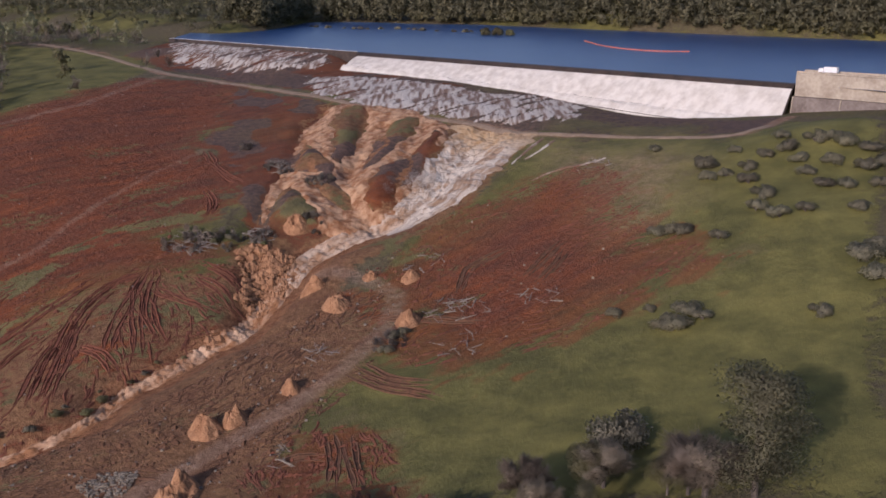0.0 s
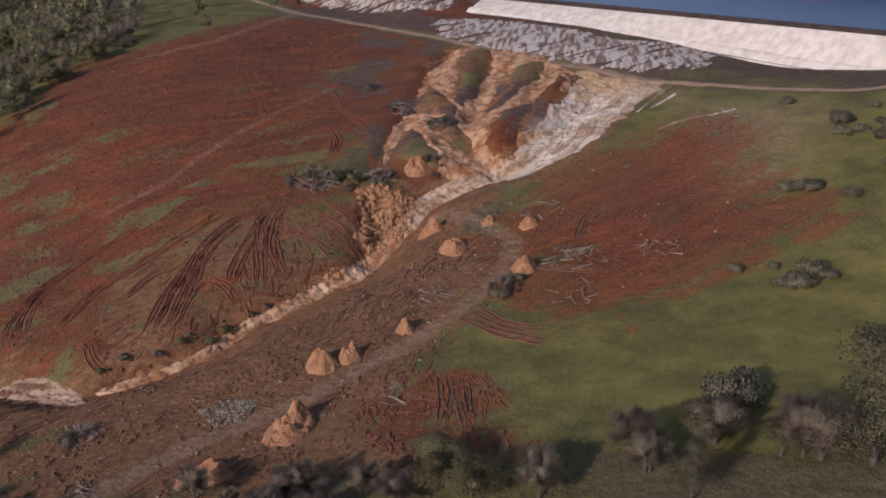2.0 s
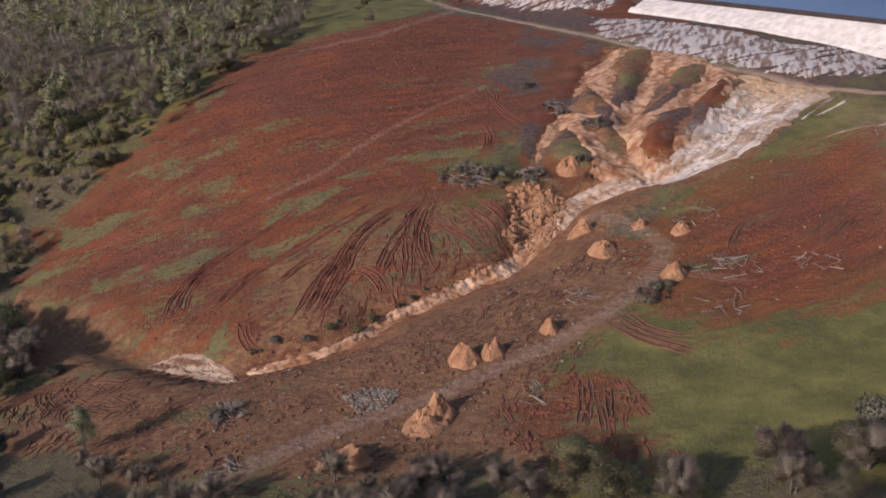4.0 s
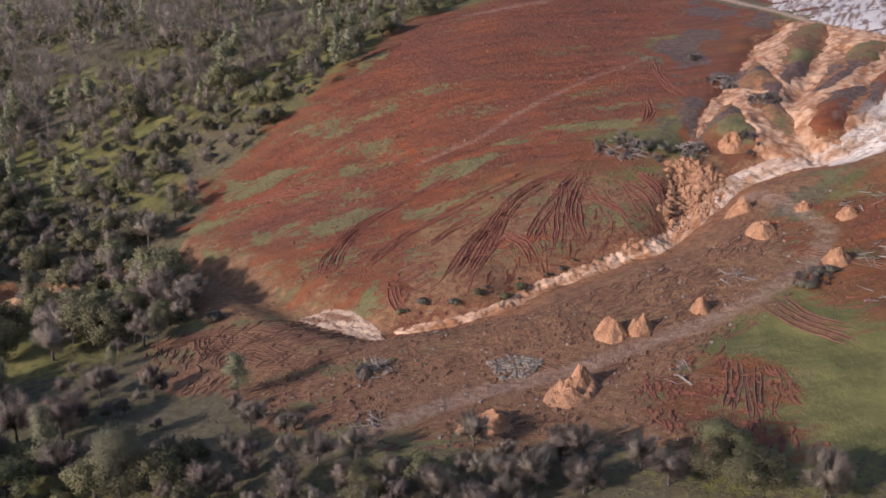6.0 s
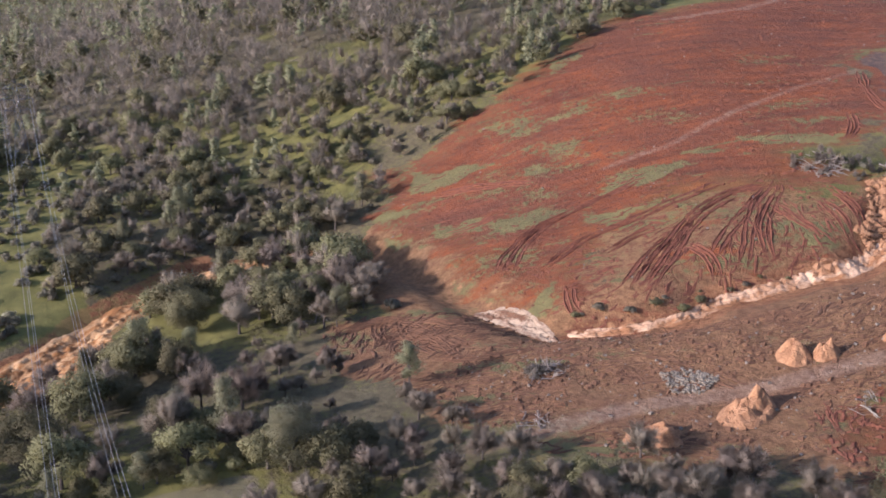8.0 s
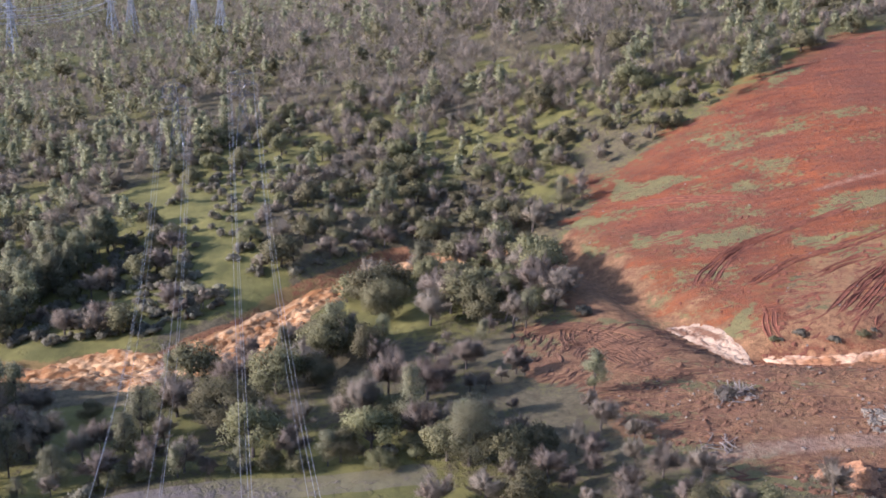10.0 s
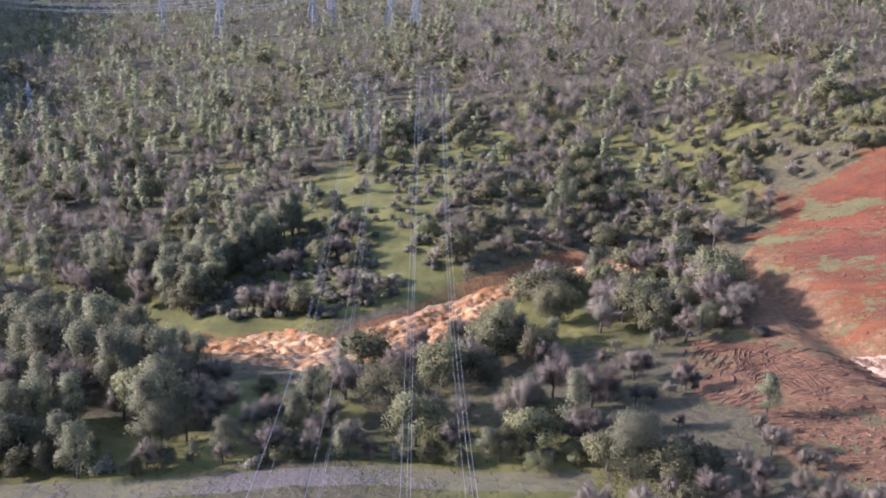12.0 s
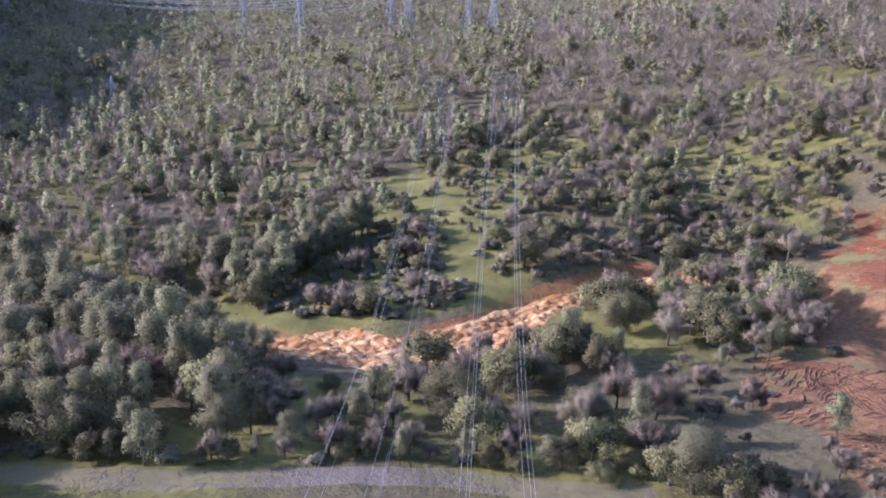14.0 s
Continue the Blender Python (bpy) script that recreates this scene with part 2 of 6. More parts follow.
def resample(line, step):
    """Even points along a line through the given ones, rounded at its corners."""
    pts = np.array(line, float)
    if len(pts) > 2:
        for _ in range(2):
            q = [pts[0]]
            for a, b in zip(pts[:-1], pts[1:]):
                q += [a * 0.75 + b * 0.25, a * 0.25 + b * 0.75]
            pts = np.array(q + [pts[-1]])
    seg = np.hypot(*(pts[1:, :2] - pts[:-1, :2]).T)
    s = np.concatenate(([0], np.cumsum(seg)))
    n = max(2, int(s[-1] / step) + 1)
    t = np.linspace(0, s[-1], n)
    return np.stack([np.interp(t, s, pts[:, k]) for k in range(pts.shape[1])], 1)


def ribbon(line, widths, across, step, lift, lumps, size, seed, bulge=0.3, settle=None):
    """A strip laid on the ground along a line: vertices and faces. widths: at even places along it, its full width."""
    c = resample(line, step)
    d = np.gradient(c, axis=0)
    d /= np.hypot(d[:, 0], d[:, 1])[:, None]
    side = np.stack((-d[:, 1], d[:, 0]), 1)
    n, f = len(c), np.linspace(0, 1, len(c))
    w = np.interp(f, np.linspace(0, 1, len(widths)), widths)
    u = np.linspace(-0.5, 0.5, across)
    ragged = 1 + 0.22 * rough(c[:, 0] + 50, c[:, 1], 9, seed)
    x = c[:, 0, None] + side[:, 0, None] * u * (w * ragged)[:, None]
    y = c[:, 1, None] + side[:, 1, None] * u * (w * ragged)[:, None]
    if settle is None:
        z = height(x.ravel(), y.ravel()).reshape(x.shape)
    else:
        z = np.repeat(settle(c)[:, None], across, 1)
    edge = 1 - (2 * np.abs(u)) ** 3
    ends = np.clip(np.minimum(f, 1 - f) / 0.06, 0, 1)[:, None]
    z = z + (lift + bulge * w[:, None]) * edge[None, :] * ends - (1 - edge[None, :]) * 0.45 - 0.5 * (1 - ends)
    z = z + lumps * rough(x.ravel(), y.ravel(), size, seed + 5).reshape(x.shape) * edge[None, :]
    verts = np.stack((x, y, z), 2).reshape(-1, 3)
    i = np.arange(n * across).reshape(n, across)
    faces = np.stack((i[:-1, :-1], i[:-1, 1:], i[1:, 1:], i[1:, :-1]), 2).reshape(-1, 4)
    s = np.cumsum(np.hypot(*np.gradient(c, axis=0).T))[:, None]
    flow = 0.5 + 0.62 * rough((s / 3.2 + 0 * x).ravel(), (u * w[:, None] + 31 * seed).ravel(), 2.2, seed + 9, 4)
    return verts, faces, flow


class Heap:
    """Gathers many small pieces into one mesh."""

    def __init__(self):
        self.v, self.f, self.n, self.foam = [], [], 0, []

    def add(self, v, f, foam=None):
        if foam is not None:
            self.foam.append(foam)
        self.v.append(np.asarray(v, float))
        self.f += [tuple(int(i) + self.n for i in q) for q in f]
        self.n += len(v)

    def build(self, name, mat, **kw):
        ob = mesh_object(name, np.concatenate(self.v), self.f, mat, **kw)
        if self.foam:
            ob.data.attributes.new("foam", "FLOAT", "POINT").data.foreach_set("value", np.concatenate(self.foam).astype(np.float32))
        return ob


# ---- the lie of the land ----
LAKE = [(162, 486), (-52, 671), (-203, 802), (-150, 900), (-125, 1050), (50, 985), (330, 770), (420, 600), (330, 340)]
GULLY = [(28, 488), (14, 456), (1, 425), (-10, 404), (-18, 393), (-35, 381), (-48, 372), (-54, 356), (-60, 338), (-66, 320), (-75, 312), (-83, 300), (-95, 287), (-99, 274), (-111, 264), (-123, 259), (-133, 254), (-149, 258), (-165, 263), (-238, 299), (-262, 297), (-276, 277), (-288, 261), (-288, 233), (-291, 214), (-282, 188), (-283, 170), (-279, 149), (-300, 134), (-305, 120), (-334, 103), (-363, 94)]
SCARS = [
    ([(-56, 540), (-63, 499), (-65, 443), (-68, 408), (-71, 390)], 2.5),
    ([(-38, 521), (-37, 466), (-40, 439), (-39, 412), (-29, 395), (-26, 392)], 3),
    ([(-9, 497), (-13, 455), (-14, 435), (-18, 413), (-22, 398)], 2),
    ([(-59, 447), (-47, 413), (-38, 398)], 2),
    ([(-25, 498), (-30, 458), (-38, 435)], 2),
    ([(-69, 371), (-67, 357), (-64, 346), (-65, 333)], 3),
]
def value_noise(x, y, seed):
    """Smooth noise in 0..1 over the plan, one lump a metre of its input."""
    xi, yi = np.floor(x).astype(np.int64), np.floor(y).astype(np.int64)
    fx, fy = x - xi, y - yi
    fx, fy = fx * fx * (3 - 2 * fx), fy * fy * (3 - 2 * fy)

    def lattice(i, j):
        n = (i * 374761393 + j * 668265263 + seed * 974634533) & 0x7FFFFFFF
        n = ((n ^ (n >> 13)) * 1274126177) & 0x7FFFFFFF
        return ((n ^ (n >> 16)) & 0xFFFF) / 65535.0

    a, b = lattice(xi, yi), lattice(xi + 1, yi)
    c, d = lattice(xi, yi + 1), lattice(xi + 1, yi + 1)
    return (a * (1 - fx) + b * fx) * (1 - fy) + (c * (1 - fx) + d * fx) * fy


def rough(x, y, size, seed, octaves=3):
    """Layered noise, about -1..1; size is the largest lump in metres."""
    total, gain = 0.0, 1.0
    for k in range(octaves):
        total = total + gain * (2 * value_noise(x / size, y / size, seed + k) - 1)
        size, gain = size / 2.1, gain * 0.5
    return total / 1.6


def along(x, y, line):
    """Distance to a line of points in plan, and how far along it the foot lies (0..1)."""
    pts = np.array(line, float)
    seg = np.hypot(*(pts[1:] - pts[:-1]).T)
    start = np.concatenate(([0], np.cumsum(seg)))
    best, foot = np.full(np.shape(x), 1e9), np.zeros(np.shape(x))
    for k in range(len(seg)):
        ux, uy = (pts[k + 1] - pts[k]) / seg[k]
        t = np.clip((x - pts[k][0]) * ux + (y - pts[k][1]) * uy, 0, seg[k])
        d = np.hypot(x - pts[k][0] - t * ux, y - pts[k][1] - t * uy)
        nearer = d < best
        best, foot = np.where(nearer, d, best), np.where(nearer, start[k] + t, foot)
    return best, foot / start[-1]


def inside(x, y, ring, soft=8.0):
    """1 inside a ring of points in plan, 0 outside, soft across its edge."""
    px, py = np.array(ring, float).T
    odd = np.zeros(np.shape(x), bool)
    for k in range(len(px)):
        x0, y0, x1, y1 = px[k - 1], py[k - 1], px[k], py[k]
        if y0 != y1:
            odd ^= ((y0 > y) != (y1 > y)) & (x < (x1 - x0) * (y - y0) / (y1 - y0) + x0)
    d, _ = along(x, y, list(ring) + [ring[0]])
    return np.clip(0.5 + np.where(odd, d, -d) / soft, 0, 1)


def smooth(a, b, v):
    t = np.clip((v - a) / (b - a), 0, 1)
    return t * t * (3 - 2 * t)


# Heights of the hillside in metres over the weir's crest, on a coarse plan.
EAST = np.array([-1400, -850, -520, -370, -270, -190, -120, -50, 40, 120, 300.0])
NORTH = np.array([-150, 60, 170, 250, 330, 430, 560, 800.0])
HEIGHTS = np.array([
    (-170, -168, -147, -122, -104, -96, -93, -91, -88, -85, -80),
    (-158, -150, -126, -123, -102, -88, -85, -77, -66, -58, -58),
    (-152, -141, -118, -111, -104, -90, -79, -71, -55, -45, -45),
    (-149, -133, -109, -97, -98, -85, -74, -67, -52, -37, -27),
    (-146, -125, -101, -92, -87, -70, -57, -56, -44, -22, -9),
    (-141, -116, -85, -68, -46, -34, -34, -32, -22, -14, 4),
    (-132, -110, -56, -37, -23, -16, -17, -13, -13, -20, -4),
    (-110, -70, -14, -6, -4, -8, -8, -8, -8, -8, -6),
], float)
WEIR_R, WEIR_L, WALL_L = np.array((162.0, 486.0)), np.array((-52.0, 671.0)), np.array((-203.0, 802.0))
WALONG = (WEIR_L - WEIR_R) / np.hypot(*(WEIR_L - WEIR_R))
DOWN = np.array((-0.654, -0.756))      # from the lake towards the slope


def weights(nodes, v):
    v = np.clip(v, nodes[0], nodes[-1] - 1e-6)
    i = np.clip(np.searchsorted(nodes, v, side="right") - 1, 0, len(nodes) - 2)
    h = nodes[i + 1] - nodes[i]
    t = (v - nodes[i]) / h
    w, n = np.zeros((len(v), len(nodes))), np.arange(len(v))
    w[n, i] += 2 * t**3 - 3 * t**2 + 1
    w[n, i + 1] += 3 * t**2 - 2 * t**3
    for slope, j in ((t**3 - 2 * t**2 + t, i), (t**3 - t**2, i + 1)):
        a, b = np.clip(j - 1, 0, len(nodes) - 1), np.clip(j + 1, 0, len(nodes) - 1)
        s = slope * h / (nodes[b] - nodes[a])
        w[n, b] += s
        w[n, a] -= s
    return w


def hillside(x, y):
    return np.einsum("nj,ji,ni->n", weights(NORTH, y), HEIGHTS, weights(EAST, x))


def lakeward(x, y):
    """Metres behind the line of the weir (towards the lake)."""
    return -((x - WEIR_R[0]) * DOWN[0] + (y - WEIR_R[1]) * DOWN[1])


def height(x, y):
    """Height of the ground, with the lake's bed, the gully and the benches of the roads."""
    x, y = np.atleast_1d(np.asarray(x, float)), np.atleast_1d(np.asarray(y, float))
    z = hillside(x, y)
    # knoll beside the weir's right end
    z = z + 8 * np.exp(-(((x - 152) / 38) ** 2 + ((y - 392) / 30) ** 2))
    # the apron rises to the foot of the low overflow wall
    s, d = (x - WEIR_R[0]) * WALONG[0] + (y - WEIR_R[1]) * WALONG[1], -lakeward(x, y)
    lift = smooth(276, 310, s) * (1 - smooth(480, 540, s)) * (1 - smooth(35, 75, d)) * (d > -1.0)
    z = z + lift * np.clip(-1.3 - 0.1 * d - z, 0, None)
    # lake bed, and the wooded far shore
    s = lakeward(x, y)
    wet = inside(x, y, LAKE, 30.0)
    z = np.where(s > -6, z + (-9 - z) * wet * smooth(-6, 2, s), z)
    far = (1 - wet) * smooth(15, 90, s)
    z = z + far * (17 + 40 * smooth(250, 1500, s) + 10 * rough(x, y, 220, 40))
    # the river valley beyond
    away = np.hypot(x, y)
    z = z - 40 * smooth(1300, 2600, away) * (s < 0) + 160 * smooth(1900, 4200, away) + 25 * smooth(900, 1800, away) * rough(x, y, 500, 71)
    # unseen ridge west of the valley, added to throw shade over the upper woods
    d, f = along(x, y, [(-1450, 75), (-1000, -4), (-730, -58)])
    z = z + (150 - 62 * f + 28 * rough(x, y, 110, 33)) * np.exp(-((d / 56) ** 2))
    # ravines
    d, f = along(x, y, GULLY)
    deep = np.interp(f, (0, 0.06, 0.3, 0.5, 1), (0, 6, 7, 5.5, 6))
    z = z - deep * np.exp(-((d / np.interp(f, (0, 0.3, 0.5, 1), (14, 11, 9, 13))) ** 2))
    for line, depth in SCARS:
        d, f = along(x, y, line)
        z = z - depth * np.exp(-((d / 5.0) ** 2)) * smooth(0, 0.15, f)
    for ring in ISLANDS:
        if np.any((x > -75) & (x < 10) & (y > 380) & (y < 540)):
            z = z + 2.2 * inside(x + 3 * rough(x, y, 9, 52), y + 3 * rough(x, y, 9, 53), ring, 8.0)
    # lumps and ruts
    near = 1 - smooth(500, 900, away)
    z = z + near * (0.7 * rough(x, y, 26, 3) + 0.34 * rough(x, y, 6, 9, 3)) * (1 - smooth(-30, -5, s))
    return z


def ground(x, y):
    return float(height(x, y)[0])


RED_WEST = [(-179, 631), (-112, 611), (-109, 531), (-105, 471), (-115, 472), (-78, 431), (-94, 396), (-104, 381), (-72, 366), (-73, 339), (-76, 320), (-85, 305), (-107, 273), (-128, 258), (-151, 268), (-172, 274), (-204, 298), (-245, 311), (-255, 331), (-272, 351), (-251, 380), (-250, 408), (-242, 440), (-243, 508), (-222, 542)]
RED_EAST = [(21, 394), (39, 406), (57, 411), (70, 392), (68, 357), (76, 331), (91, 307), (76, 306), (56, 297), (35, 284), (18, 276), (2, 274), (-14, 286), (-22, 319), (-28, 351), (-9, 370), (10, 391)]
RED_LOW = [(-35, 254), (-21, 253), (-12, 237), (-12, 226), (-1, 208), (-24, 209), (-43, 216), (-50, 235)]
MUD_BANK = [(-42, 336), (-18, 341), (-11, 308), (-23, 274), (-34, 259), (-47, 232), (-18, 202), (-36, 206), (-72, 198), (-94, 189), (-121, 192), (-146, 205), (-149, 225), (-131, 252), (-107, 265), (-78, 279), (-60, 308), (-42, 324)]
MUD_KNOLL = [(-190, 215), (-201, 233), (-190, 243), (-173, 250), (-164, 261), (-134, 252), (-113, 247), (-107, 220), (-129, 211), (-165, 205)]
GREEN_HILL = [(42, 446), (74, 437), (113, 406), (147, 444), (163, 387), (86, 185), (58, 191), (26, 201), (-47, 224), (-35, 272), (-27, 335), (-17, 369), (10, 395), (26, 416)]
APRON = [(-198, 790), (-63, 728), (36, 590), (92, 542), (129, 464), (151, 463), (123, 425), (98, 437), (44, 463), (-18, 514), (-91, 600), (-178, 680), (-219, 747)]
ERODED = [(-118, 609), (-65, 546), (-17, 500), (4, 483), (-6, 434), (-19, 400), (-39, 384), (-51, 379), (-72, 375), (-88, 417), (-109, 489)]
BRAIDED = [(-57, 529), (-51, 534), (-18, 518), (2, 486), (3, 469), (-3, 449), (-13, 423), (-16, 401), (-35, 386), (-48, 385), (-49, 392), (-63, 424), (-71, 393), (-72, 408), (-68, 442), (-65, 455), (-66, 482), (-64, 506)]
ISLANDS = [
    [(-51, 520), (-43, 526), (-37, 515), (-35, 500), (-38, 473), (-41, 455), (-43, 444), (-47, 444), (-50, 474), (-52, 499)],
    [(-24, 493), (-17, 501), (-10, 495), (-13, 475), (-21, 458), (-28, 438), (-33, 433), (-33, 458), (-29, 480)],
    [(-8, 464), (-2, 477), (1, 469), (-4, 450), (-8, 436), (-13, 424), (-18, 416), (-18, 406), (-26, 400), (-30, 407), (-31, 421), (-24, 434), (-18, 442)],
    [(-57, 434), (-46, 431), (-42, 420), (-36, 408), (-33, 401), (-37, 401), (-44, 409), (-51, 419)],
    [(-64, 419), (-61, 420), (-54, 405), (-48, 395), (-47, 388), (-54, 386), (-62, 393), (-66, 406)],
    [(-65, 478), (-57, 463), (-50, 447), (-47, 433), (-55, 438), (-62, 442), (-63, 452)],
]
DOME = [(-152, 312), (-136, 338), (-114, 352), (-82, 361), (-67, 344), (-70, 321), (-86, 303), (-102, 282), (-123, 267), (-141, 275)]
HEADCUT = [(-75, 369), (-67, 377), (-55, 372), (-55, 350), (-66, 327), (-77, 314), (-74, 326), (-70, 349)]
DRY_HILL = [(46, 445), (90, 419), (100, 387), (87, 358), (67, 349), (62, 385), (48, 413)]
GLADES = [
    [(-324, 787), (-278, 769), (-208, 734), (-183, 670), (-198, 557), (-220, 525)],
    [(-462, 462), (-437, 474), (-397, 488), (-374, 470), (-432, 454)],
    [(-373, 213), (-369, 221), (-343, 216), (-317, 211), (-299, 218), (-296, 205), (-317, 197), (-337, 195)],
    [(-446, 222), (-440, 248), (-418, 238), (-404, 226), (-420, 216)],
    [(-404, 222), (-392, 238), (-384, 230), (-394, 214)],
    [(-262, 100), (-260, 116), (-242, 129), (-217, 123), (-217, 108), (-237, 91)],
    [(-880, 372), (-879, 416), (-823, 379), (-844, 351)],
    [(-855, 503), (-852, 564), (-784, 514), (-799, 465)],
    [(-435, 472), (-404, 491), (-382, 467), (-413, 458)],
    [(-491, 190), (-492, 208), (-459, 203), (-469, 186)],
    [(-190, 135), (-181, 144), (-174, 138), (-183, 131)],
]
CLEAR = [
    [(-320, 128), (-292, 164), (-269, 152), (-252, 142), (-246, 130), (-258, 118), (-262, 100)],
    [(-302, 167), (-291, 221), (-262, 190), (-246, 170), (-258, 150)],
]
# woods by their make-up: ring, share of the ground that is taken, shares of bare, oak, pine and brush, size
BAREWOOD = [(-813, 551), (-736, 695), (-507, 660), (-275, 470), (-262, 400), (-300, 372), (-353, 366), (-469, 351), (-626, 413)]
OAK_MEADOW = [(-470, 340), (-433, 352), (-382, 374), (-341, 368), (-345, 338), (-419, 318)]
DARK_BELT = [(-383, 274), (-365, 319), (-325, 367), (-300, 392), (-282, 440), (-254, 455), (-250, 404), (-262, 352), (-271, 310), (-298, 258), (-318, 228), (-345, 230)]
SPUR = [(-446, 215), (-450, 260), (-478, 311), (-449, 347), (-415, 325), (-384, 270), (-345, 232), (-300, 218), (-299, 190), (-317, 190), (-340, 192), (-372, 205), (-405, 205)]
SPUR_FLANK = [(-375, 213), (-333, 193), (-300, 190), (-300, 168), (-306, 149), (-318, 128), (-341, 119), (-364, 156), (-390, 199)]
SCRUB = [(-218, 205), (-204, 232), (-190, 226), (-160, 205), (-133, 200), (-146, 168), (-183, 172)]
RIVERSIDE = [(-252, 142), (-246, 172), (-262, 196), (-280, 222), (-240, 262), (-213, 250), (-196, 200), (-186, 172), (-165, 150), (-185, 122), (-216, 126), (-246, 130)]
THICKET = [(-282, 283), (-241, 303), (-188, 285), (-164, 268), (-168, 255), (-206, 239), (-235, 239)]
MIDSLOPE = [(-640, 160), (-500, 340), (-450, 345), (-440, 220), (-395, 200), (-364, 156), (-341, 119), (-370, 104), (-450, 70), (-620, 80)]
# the grove's south end is added out of view, to shade the gravel road
PINE_GROVE = [(-432, 40), (-394, 76), (-364, 94), (-316, 110), (-262, 98), (-219, 81), (-224, 58), (-247, 20), (-265, -30), (-300, -40), (-420, -30)]
MAKE_UP = [
    (MIDSLOPE, 0.74, (0.5, 0.1, 0.34, 0.06), 1.08),
    (BAREWOOD, 0.68, (0.86, 0.05, 0.08, 0.01), 1.2),
    (OAK_MEADOW, 0.5, (0.95, 0.03, 0.0, 0.02), 1.15),
    (DARK_BELT, 0.8, (0.42, 0.32, 0.04, 0.22), 0.86),
    (SPUR, 0.6, (0.08, 0.14, 0.0, 0.78), 0.95),
    (SPUR_FLANK, 0.8, (0.12, 0.2, 0.02, 0.66), 0.85),
    (PINE_GROVE, 0.62, (0.17, 0.13, 0.66, 0.04), 1.45),
    (RIVERSIDE, 0.34, (0.45, 0.4, 0.07, 0.08), 1.15),
    (THICKET, 0.97, (0.52, 0.4, 0.02, 0.06), 1.1),
    (SCRUB, 0.5, (0.93, 0.02, 0.0, 0.05), 0.5),
]
ROADS = [
    ([(153, 463), (122, 416), (107, 424), (76, 445), (43, 456), (20, 483), (-17, 505), (-47, 535), (-88, 581), (-128, 624), (-172, 654), (-242, 757), (-337, 827)], 7),
    ([(-169, 644), (-186, 548), (-215, 514)], 6),
    ([(-44, 358), (-25, 343), (-15, 332), (-18, 310), (-27, 288), (-38, 271), (-56, 251), (-74, 232), (-90, 215), (-101, 201), (-113, 183)], 6.2),
    ([(-154, 146), (-167, 128), (-180, 113), (-193, 90), (-210, 54), (-236, 22)], 10),
    ([(-368, 104), (-378, 95), (-405, 78), (-432, 67), (-446, 49)], 5),
    ([(-107, 467), (-122, 441), (-135, 410), (-151, 373), (-167, 356)], 3),
]


